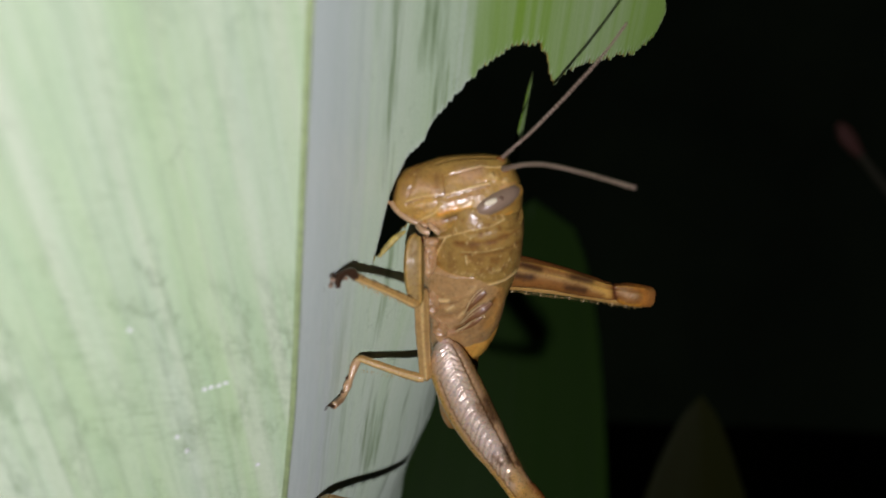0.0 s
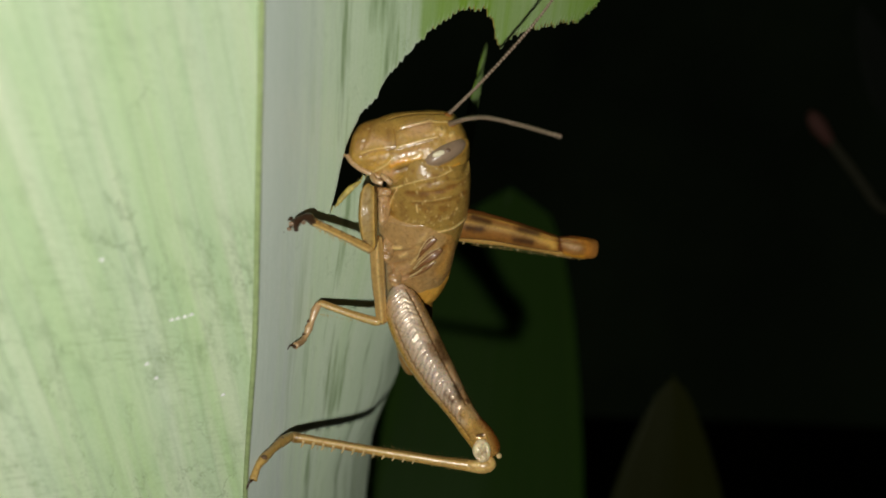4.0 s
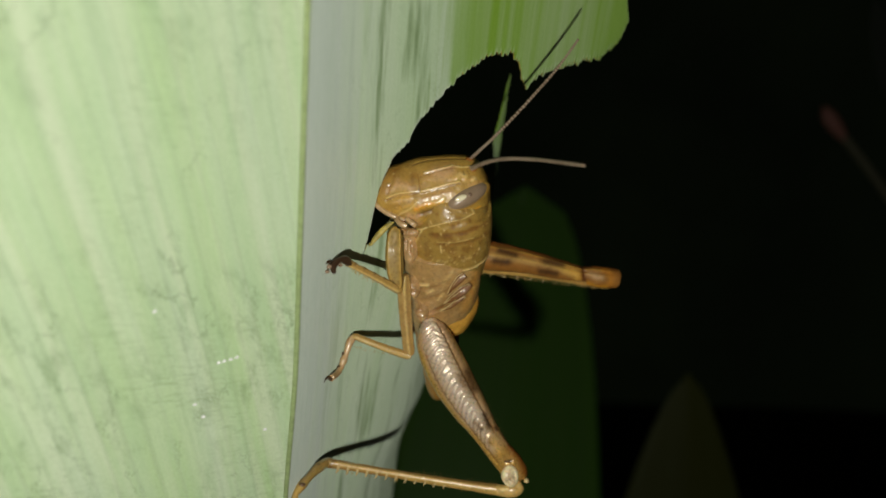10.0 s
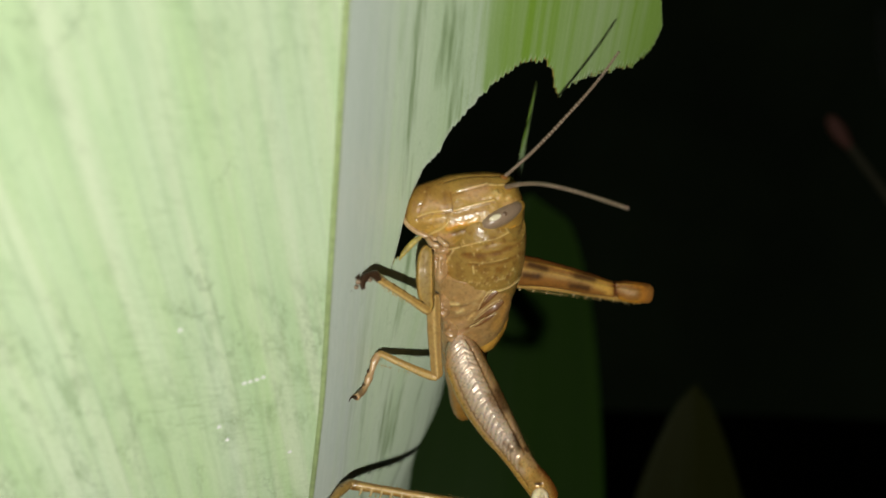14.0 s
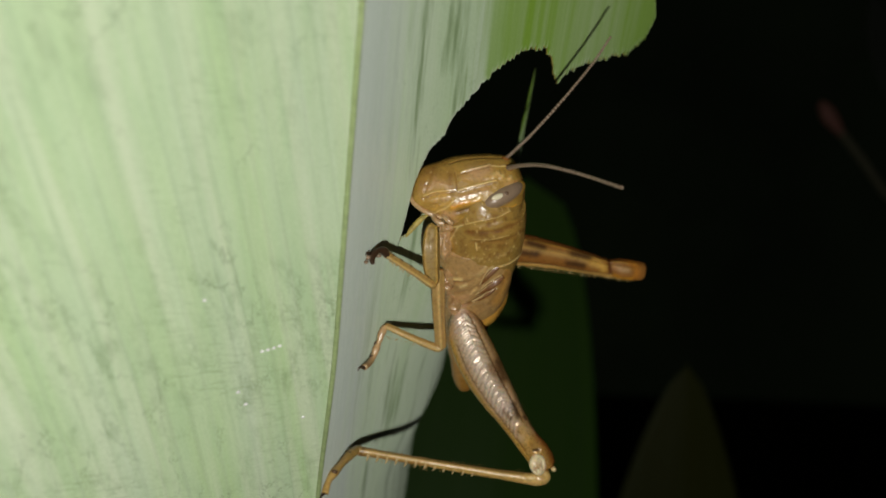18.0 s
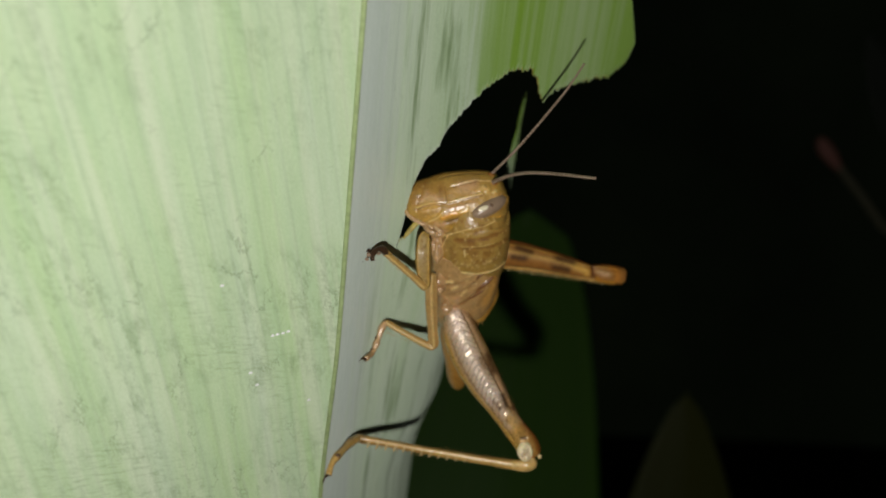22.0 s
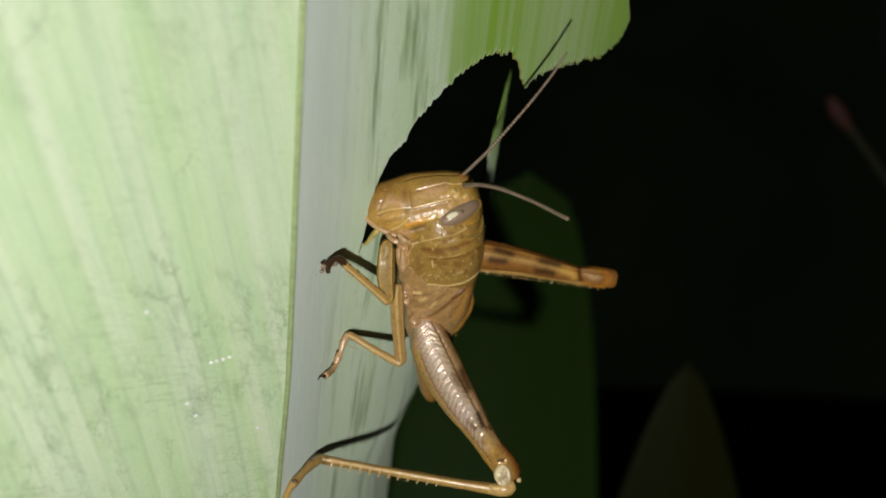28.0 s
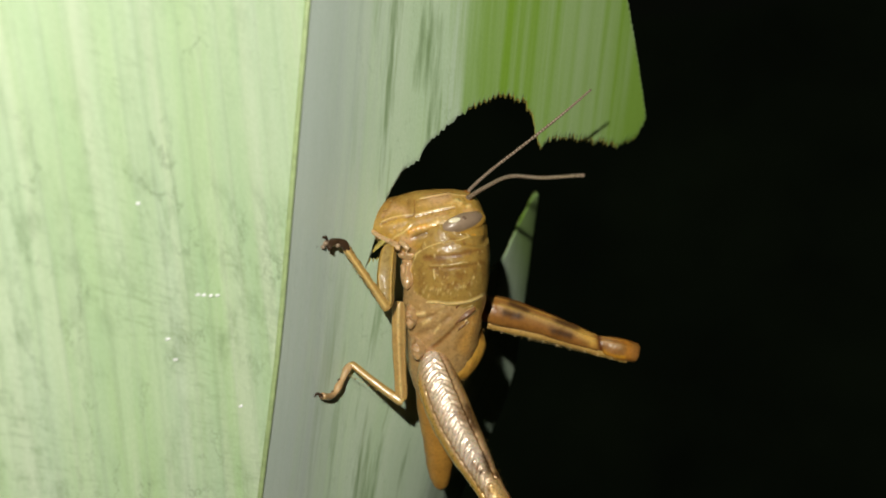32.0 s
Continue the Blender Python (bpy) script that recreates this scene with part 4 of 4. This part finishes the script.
for d in (-0.5, 0.5):
    part("claw", rod("claw", [(-16.4, -22.2 + d, 3.8), (-17.2, -22.6 + 1.3 * d, 3.4), (-17.5, -22.8 + 1.4 * d, 2.6), (-17.4, -22.8 + 1.4 * d, 1.9)], 0.2, 6, 0, 0.5), dark_chitin, front_tarsus)
# middle leg
rows = [(-6.5, -8.6, 0.8, 0.6), (-6.7, -7.8, -0.6, 1.02), (-6.7, -5.5, -4.4, 1.02), (-6.5, -2.8, -8.8, 0.92), (-6.3, -1.2, -11.4, 0.88), (-6.25, -0.8, -12.2, 0.4)]
# pale line down the middle paints the highlight of the femur
mid_femur = limb("middle_femur", rows, (0.582, 0.369, 0.123), hopper, "smooth tan middle femur", [(lengthways(rows, 0.05), 0.16, 0.13, PALE_AND_GLINT, 0.5), (lengthways(rows, 0.55), 0.2, -0.10, BROWN, 0.3), (lengthways(rows, -0.5), 0.2, -0.06, BROWN, 0.2)])
rows = [(-6.4, -1.0, -11.9, 0.75), (-7.4, -1.2, -11.7, 0.72), (-11.0, -2.0, -10.1, 0.58), (-14.4, -2.7, -8.4, 0.55), (-15.2, -2.9, -8.2, 0.5)]
mid_tibia = limb("middle_tibia", rows, (0.572, 0.374, 0.115), hopper, "slim tan middle tibia", [(lengthways(rows, 0.5), 0.16, 0.06, PALE_AND_GLINT, 0.3), (lengthways(rows, -0.6), 0.16, -0.05, BROWN, 0.4)])
mid_tarsus = part("middle_tarsus", loft("middle_tarsus", [(-15.0, -2.8, -8.2, 0.5, 0.5), (-15.6, -3.0, -9.2, 0.62, 0.6), (-16.1, -3.2, -10.8, 0.42, 0.42), (-16.5, -3.3, -11.8, 0.6, 0.6), (-16.9, -3.6, -12.9, 0.42, 0.42), (-17.4, -4.6, -13.7, 0.5, 0.5), (-18.1, -6.6, -14.2, 0.5, 0.5)], 44, 14, X_AXIS), pink_mat, hopper, "jointed pale foot with dark joints")
for q in ((-15.9, -3.0, -9.3), (-16.4, -3.2, -10.9), (-17.1, -3.7, -12.9), (-18.2, -6.4, -14.3)):
    part("dark_joint", blob("dark_joint", q, (0.42, 0.4, 0.34), 8, 12), brown_joint, mid_tarsus)
for d in (-0.5, 0.5):
    part("claw", rod("claw", [(-18.1, -6.6 + d, -14.2), (-18.7, -7.0 + 1.3 * d, -14.1), (-19.1, -7.0 + 1.5 * d, -14.7)], 0.2, 6, 0, 0.4), dark_chitin, mid_tarsus)
# near hind leg
rows = [(-3.2, -2.5, -5.5, 0.7), (-2.9, -2.3, -7.0, 2.1), (-2.1, -1.8, -9.8, 3.05), (-0.7, -1.1, -13.2, 3.3), (1.2, -0.3, -16.9, 3.2), (3.3, 0.5, -20.4, 2.75), (5.4, 1.3, -23.7, 2.2), (7.6, 2.0, -27.1, 1.95), (9.4, 2.5, -29.4, 2.1), (10.6, 2.8, -31.4, 1.8), (10.9, 2.9, -32.2, 0.6)]
# silver face holds part of its highlight in the colour itself
marks = [(lengthways(rows, -0.05, 0.02, 0.52), 1.9, 0.0, SILVER_SHEEN, 0.95), (lengthways(rows, -0.10, 0.5, 0.66), 1.2, 0.0, SILVER_SHEEN, 0.6), (lengthways(rows, 0.60, 0.07, 0.62), 0.16, -0.16, BROWN, 0.85), (lengthways(rows, 0.78, 0.06, 0.75), 0.25, 0.06, PINK, 0.7),
         # first mark here: brown upper edge, painted as the shaded side
         (lengthways(rows, 1.0, 0.10, 0.9), 0.22, 0.0, BROWN, 0.4), (lengthways(rows, -0.66, 0.22, 0.74), 0.15, -0.16, BROWN, 0.7), (lengthways(rows, -0.88, 0.20, 0.86), 0.35, 0.06, GOLD, 0.9), (lengthways(rows, 0.12, 0.10, 0.60), 0.16, 0.08, None, 0),
         ([(2.59, -14.07), (3.04, -15.30), (3.58, -16.72)], 0.80, 0, DARK_LINE, 0.85), ([(1.35, -14.61), (2.07, -15.84)], 0.6, 0, BROWN, 0.6), ([(5.29, -20.86), (5.65, -21.83), (6.01, -22.80)], 0.5, 0, BLACK, 0.85), ([(4.59, -22.90), (4.94, -23.25)], 0.26, 0, BLACK, 0.8), ([(6.98, -23.06), (7.25, -23.50)], 0.30, 0, DARK_LINE, 0.9), ([(3.70, -21.94), (4.41, -22.64)], 0.4, 0, BROWN, 0.6),
         ([(6.11, -25.37), (6.55, -25.71)], 0.26, 0, BROWN, 0.8), ([(7.89, -27.21), (8.33, -27.82)], 0.3, 0, BROWN, 0.7), ([(9.39, -26.31), (11.17, -28.50), (11.89, -30.70)], 0.75, 0.06, (0.374, 0.128, 0.0205), 0.95), ([(6.55, -25.01), (7.89, -27.21)], 0.7, 0.05, (0.811, 0.473, 0.0984), 0.7), ([(8.69, -28.61), (9.58, -28.52)], 0.26, -0.15, BLACK, 0.95)]
for k in range(23):
    f = 0.05 + 0.026 * k
    marks.append(([along(rows, f + 0.040, -0.62), along(rows, f + 0.016, -0.25), along(rows, f, 0.12), along(rows, f + 0.016, 0.34), along(rows, f + 0.034, 0.56)], 0.22, 0.15 + 0.05 * math.sin(k * 2.3), None, 0))
    marks.append(([along(rows, f + 0.053, -0.58), along(rows, f + 0.029, -0.25), along(rows, f + 0.015, 0.08)], 0.10, -0.04, BROWN, 0.22 + 0.25 * (k > 10)))
hind_femur = limb("hind_femur", rows, (0.582, 0.34, 0.0861), hopper, "thick silvery tan hind femur with herringbone ridges", marks, 0.78, (0.87, 0, 0.5), 280, 150, 0.07, silver)
knee_plate = sculpt(blob("knee_plate", (9.3, 0.75, -30.9), (1.35, 0.8, 1.75), 40, 50, Matrix.Rotation(radians(-8), 3, "Y")), (0.98, 0.827, 0.508), [([(9.3 + random.uniform(-0.8, 0.8), -30.9 + random.uniform(-1.2, 1.2)) for _ in (0, 1)], 0.14, random.choice((-0.16, 0.12)), BROWN, 0.3) for _ in range(12)], 0.1)
part("knee_plate", knee_plate, cuticle, hind_femur, "pale glossy knee plate")
# added pale knob in place of a small white glint
part("knee_spur", blob("knee_spur", (12.0, 1.8, -31.9), (0.45, 0.4, 0.42), 8, 12), ridge, hind_femur, "small pale knob standing for a glint under the knee")
part("knee_hinge", sculpt(loft("knee_hinge", [(10.6, 2.4, -32.2, 0.6, 0.6), (10.4, 2.4, -33.2, 1.15, 1.0), (9.0, 2.3, -33.6, 1.1, 1.0), (7.2, 2.4, -33.5, 0.85, 0.8)], 30, 24, UP), (0.686, 0.453, 0.148), [([(8.0, -33.2), (8.8, -33.0)], 0.3, 0.2, PALE_AND_GLINT, 0.6)], 0.1), cuticle, hind_femur, "rounded tan joint of the shin")
rows = [(9.9, 2.6, -33.5, 1.0), (7.5, 2.7, -33.5, 0.95), (2.0, 2.8, -32.7, 0.78), (-8.0, 3.1, -31.1, 0.72), (-17.0, 3.5, -29.6, 0.72), (-19.6, 3.6, -29.2, 0.85), (-20.4, 3.6, -29.1, 0.5)]
hind_tibia = limb("hind_tibia", rows, (0.562, 0.355, 0.102), hopper, "long spiny tan hind tibia", [(lengthways(rows, -0.3), 0.3, 0.05, PALE_AND_GLINT, 0.35), (lengthways(rows, -0.85), 0.16, -0.08, DARK_LINE, 0.5), (lengthways(rows, 0.55, 0.5, 0.95), 0.3, 0, BROWN, 0.45), ([(-19.4, -29.6), (-19.0, -28.9)], 0.4, 0.05, DARK_LINE, 0.7)], 0.9, X_AXIS, 120, 30)
spine = rod("spine", [(0, 0, 0.3), (-0.18, -0.1, -0.3), (-0.45, -0.15, -0.75)], 0.30, 7, 6, 0.25)
for k in range(12):
    f = 0.36 + 0.052 * k
    s = part("spine", spine, ridge, hind_tibia, "pale yellow spine")
    s.location = Vector((9.9 - 30.0 * f, 2.2 + 0.9 * f, -34.0 + 4.35 * f)) * 0.001
hind_tarsus = part("hind_tarsus", loft("hind_tarsus", [(-20.0, 3.8, -29.0, 0.7, 0.7), (-21.0, 0.9, -29.3, 0.85, 0.8), (-22.0, -2.0, -30.0, 0.6, 0.6), (-23.0, -4.7, -30.9, 0.75, 0.7), (-23.7, -6.0, -31.9, 0.5, 0.5), (-24.2, -7.0, -33.6, 0.6, 0.6)], 40, 14, X_AXIS), leg_tan, hopper, "jointed hind foot")
for q in ((-21.1, 0.4, -29.0), (-22.9, -5.2, -30.7)):
    part("dark_joint", blob("dark_joint", q, (0.55, 0.5, 0.4), 8, 12), brown_joint, hind_tarsus)
for d in (-0.5, 0.5):
    part("claw", rod("claw", [(-24.2, -7.0 + d, -33.5), (-24.8, -7.2 + 1.3 * d, -34.1), (-25.0, -7.0 + 1.4 * d, -34.8)], 0.2, 6, 0, 0.4), dark_chitin, hind_tarsus)
# far hind leg
rows = [(3.2, 5.4, 3.9, 2.0), (6.5, 6.3, 3.5, 2.45), (11.6, 7.8, 2.7, 2.1), (17.3, 9.5, 1.35, 1.75), (21.5, 10.8, 0.3, 1.4), (22.9, 11.2, 0.15, 1.35), (24.6, 11.8, -0.15, 1.75), (27.2, 12.4, -0.5, 1.72), (28.5, 12.8, -0.65, 1.5), (28.8, 12.9, -0.7, 0.6)]
# paler middle and darker upper edge paint the femur's shading
marks = [([(6.81, 3.62), (10.54, 2.99), (15.68, 1.90), (20.81, 0.53)], 0.55, 0.05, (0.645, 0.414, 0.139), 0.7), ([(18.94, 1.27), (20.62, 0.53), (21.37, -0.21)], 0.7, 0, (0.832, 0.492, 0.0984), 0.8), (lengthways(rows, 0.95, 0.04, 0.8), 0.55, 0.0, (0.27, 0.0886, 0.0164), 0.85), (lengthways(rows, 0.62, 0.08, 0.76), 0.16, 0.16, GOLD, 0.5), (lengthways(rows, 0.1, 0.08, 0.76), 0.16, 0.12, GOLD, 0.4),
         ([(8.21, 4.37), (9.42, 4.01), (10.73, 3.64)], 0.60, 0, BLACK, 0.85), ([(7.37, 2.69), (8.49, 2.51), (9.61, 2.51)], 0.60, 0, BLACK, 0.85), ([(15.67, 2.55), (17.07, 2.28), (18.75, 1.83)], 0.60, 0, BLACK, 0.85), ([(15.03, 0.87), (16.33, 0.69), (17.64, 0.42)], 0.60, 0, BLACK, 0.85), ([(22.29, 1.47), (22.39, 0.36), (22.67, -0.95)], 0.38, -0.12, (0.125, 0.0345, 0.0082), 0.9),
         # first mark: pale glint on the far knee, set in colour
         ([(23.60, 0.18), (24.72, -0.28), (25.65, -0.37)], 0.55, 0.15, (0.645, 0.414, 0.197), 0.7), ([(25.93, 0.94), (27.14, 0.01), (27.14, -1.48)], 0.6, 0, (0.541, 0.217, 0.0246), 0.8), ([(23.23, -1.32), (24.72, -1.87), (26.40, -1.85)], 0.3, 0.06, ORANGE, 0.6)]
back_femur = limb("hind_femur", rows, (0.36, 0.155, 0.032), hopper, "orange-brown hind femur with dark spots", marks, 0.8, UP, 150, 70, 0.08)
rows = [(27.0, 12.9, -1.7, 0.75), (23.6, 12.0, -1.25, 0.72), (14.0, 9.2, 0.35, 0.75), (4.5, 6.9, 1.5, 0.8)]
back_tibia = limb("hind_tibia", rows, (0.603, 0.364, 0.0984), hopper, "tan tibia folded under its femur", [(lengthways(rows, -0.9), 0.2, -0.05, BROWN, 0.5)])
for k in range(9):
    s = part("spine", spine, ridge, back_tibia, "pale yellow spine")
    s.location = Vector((24.5 - 2.2 * k, 11.9 - 0.55 * k, -1.9 + 0.30 * k)) * 0.001
    s.scale = (0.5, 0.5, 0.5)
for o in (back_femur, back_tibia):
    o.location.z = 0.0005


def bristles(parent, a, b, out, count, length):
    """Fine hairs from a line between two points, leaning outwards; one mesh."""
    a, b, out = Vector(a), Vector(b), Vector(out)
    verts, faces = [], []
    for k in range(count):
        p = a.lerp(b, random.random()) + Vector((0, random.uniform(-0.6, 0.6), 0))
        tip = p + (out + Vector((random.gauss(0, 0.3), random.gauss(0, 0.4), random.gauss(0, 0.3)))).normalized() * length * random.uniform(0.5, 1.2)
        o = len(verts)
        verts += [(p + Vector(v) * 0.04) * 0.001 for v in ((1, 0, 0), (-0.5, 0.87, 0), (-0.5, -0.3, 0.8))] + [tip * 0.001]
        faces += [(o, o + 1, o + 3), (o + 1, o + 2, o + 3), (o + 2, o, o + 3)]
    tagged(part("bristles", mesh_of("bristles", verts, faces), leg_tan, parent, "fine pale hairs"), kind="stuff")


bristles(hind_femur, (0.4, -1.2, -8.8), (9.4, 2.4, -26.4), (0.9, -0.2, 0.45), 50, 0.5)
bristles(hind_femur, (-3.9, -1.4, -10.8), (7.2, 2.0, -27.0), (-0.9, -0.2, -0.45), 70, 0.5)
bristles(hind_tibia, (8.0, 2.4, -34.2), (-18.0, 3.0, -30.2), (-0.3, -0.3, -1), 50, 0.7)
bristles(hind_tibia, (8.0, 2.4, -32.6), (-18.0, 3.0, -28.8), (-0.3, -0.3, 1), 40, 0.6)
bristles(back_tibia, (5.0, 6.6, 0.8), (26.0, 12.0, -2.2), (0.2, -0.3, -1), 150, 0.55)
bristles(back_femur, (5.0, 6.0, 5.3), (22.0, 10.6, 1.4), (0.2, -0.3, 1), 60, 0.45)
bristles(abdomen, (4.6, 1.6, 0.4), (1.8, 2.6, -8.2), (0.9, -0.2, -0.5), 190, 0.9)
bristles(front_tibia, (-8.4, -13.6, -1.2), (-13.8, -18.8, 2.6), (-0.2, -0.4, -1), 40, 0.7)
bristles(mid_tibia, (-8.0, -1.4, -11.9), (-15.0, -2.8, -9.7), (-0.2, -0.4, -1), 30, 0.6)


# ---- dim plants behind ----
def blade_leaf(name, foot, tip, width, lean, material, label, blunt=0.8, category="leaf"):
    """A pointed leaf from foot to tip, bent a little, with a midrib."""
    foot, tip = at(*foot), at(*tip)
    axis = tip - foot
    side = Vector(lean).normalized()
    front = axis.cross(side).normalized()
    verts, uvs, faces = [], [], []
    n, m = 36, 12
    for i in range(n + 1):
        f = i / n
        w = width * S * (math.sin(math.pi * min(f * 0.72 + 0.28, 1)) ** blunt) * (1 if f < 0.999 else 0.01)
        for j in range(m + 1):
            g = j / m * 2 - 1
            verts.append(foot + axis * f + side * (g * w * 0.5) + front * (abs(g) * 0.10 * w - 0.12 * S * f * f))
            uvs.append((g * width * 7, f * 6))
    for i in range(n):
        for j in range(m):
            a = i * (m + 1) + j
            faces.append((a, a + 1, a + m + 2, a + m + 1))
    ob = new(name)
    tagged(ob, label, category)
    blade = part("blade", mesh_of("blade", verts, faces, uvs), material, ob)
    thick(blade, 0.0004)
    rib = [(foot + axis * f + front * (-0.12 * S * f * f - 0.0004)) * 1000 for f in np.linspace(0, 0.97, 10)]
    part("midrib", loft("midrib", [(*p, 0.8 - 0.06 * k, 0.5) for k, p in enumerate(rib)], 30, 8, (1, 0, 0)), material, ob)
    part("stalk", rod("stalk", [foot * 1000, Vector((foot.x + 0.01, foot.y + 0.02, foot.z * 0.5)) * 1000, Vector((foot.x, foot.y + 0.03, -0.01)) * 1000], 2.2, 8), stem_mat, ob)
    return ob


blade_leaf("broad_leaf", (-0.12, 2.9, -3.2), (0.33, 4.5, 0.19), 0.96, (1, 0.15, 0), back_leaf_mat, "broad dark green leaf hanging in the shade behind", 0.35)
blade_leaf("pointed_leaf", (0.90, 4.0, -3.0), (0.87, 4.0, -0.47), 0.84, (1, 0.2, 0), brown_leaf_mat, "pointed dull olive leaf rising in the dark", 0.7)

blade_leaf("hanging_leaf", (2.40, 5.3, 0.62), (2.02, 5.2, 1.14), 0.26, (0.7, 0.2, 0.7), grey_leaf_mat, "faint grey-green leaf far off in the dark", 0.7)

bud = new("flower_stem")
tagged(bud, "thin brown stem with a pink bud in the dark", "stem")
b0 = at(1.735, 4.88, 0.61) * 1000
part("bud", loft("bud", [(*b0, 1, 1), (*(b0 + Vector((2, 0, -3))), 4, 4), (*(b0 + Vector((7, 0, -11))), 5.5, 5.5), (*(b0 + Vector((15, 0, -22))), 2.5, 2.5)], 16, 14, (1, 0, 0)), bud_mat, bud, "pink bud")
part("stem", rod("stem", [b0 + Vector((14, 0, -20)), b0 + Vector((45, 5, -60)), b0 + Vector((80, 10, -120)), b0 + Vector((130, 0, -500)), b0 + Vector((140, 0, -1000))], 3, 8), twig_mat, bud)


# ---- what moves: the feeding head sinks along the bite, the front of the body follows ----
SINK = ((0, 0.9, 1.26), (8.5, 0.9, 1.26), (9.5, 0.2, 1.1), (10.5, -0.4, 0.7), (11.5, -0.2, 0.0), (19, 0.0, 0.1), (20.5, -0.3, -0.5), (25.5, -0.7, -1.2), (28, -0.85, -1.4), (31, -0.9, -1.3), (32, -1.6, -1.5))


def pivoted(foot, joint, shift):
    """The turn about the foot that carries the joint along by shift; millimetres."""
    foot, joint, shift = (Vector(v) * 0.001 for v in (foot, joint, shift))
    q = (joint - foot).rotation_difference(joint + shift - foot)
    return Matrix.Translation(foot) @ q.to_matrix().to_4x4() @ Matrix.Translation(-foot)


def motions():
    for thing, share in ((head, 1.0), (pronotum, 0.9), (thorax, 0.55), (abdomen, 0.35), (front_femur, 0.85), (mid_femur, 0.65)):
        walk(thing, [(t, pose(x * share * 0.001, 0, z * share * 0.001)) for t, x, z in SINK])
    # the antennae: rows of seconds and degrees about their sockets, in the plane of the side view
    for thing, base, swings in ((upper_antenna, (3.0, -12.4, 17.4), ((0, 0, 0), (13, 0, 0), (16, -2.5, 0), (25.5, -3, 0), (28, -3, 0), (30.4, -2, 0), (31, 0, 0), (31.6, 9, 0), (32, 11, 0))),
                                (lower_antenna, (3.2, -13.5, 16.0), ((0, 0, 0), (8, 3, 0), (9.5, -8, 0), (10, -11, 0), (11, 0, 0), (16, 0, 0), (20.9, 0, 0), (21.2, -4, 0), (21.5, -9, 0), (21.7, -20, 0), (21.8, -13, 0), (22, -11, 0), (22.2, -5, 0), (22.5, 0, 0), (23.1, 4, 0), (23.5, -1, 0), (24, 2, 0), (25.5, 2, 0), (28, 4, 0), (30.4, 4, 0), (31, 9, 4), (31.6, 12, 10), (32, 12, 11)))):
        c = Matrix.Translation(Vector(base) * 0.001)
        walk(thing, [(t, c @ Matrix.Rotation(radians(u), 4, "Z") @ Matrix.Rotation(radians(w), 4, "Y") @ c.inverted()) for t, w, u in swings])
    for thing, foot, joint, share in ((front_tibia, (-14.2, -19.4, 3.5), (-7.5, -12.4, -1.2), 0.85), (mid_tibia, (-15.2, -2.9, -8.2), (-6.4, -1.0, -11.8), 0.65)):
        walk(thing, [(t, pivoted(foot, joint, (x * share, 0, z * share))) for t, x, z in SINK])


motions()
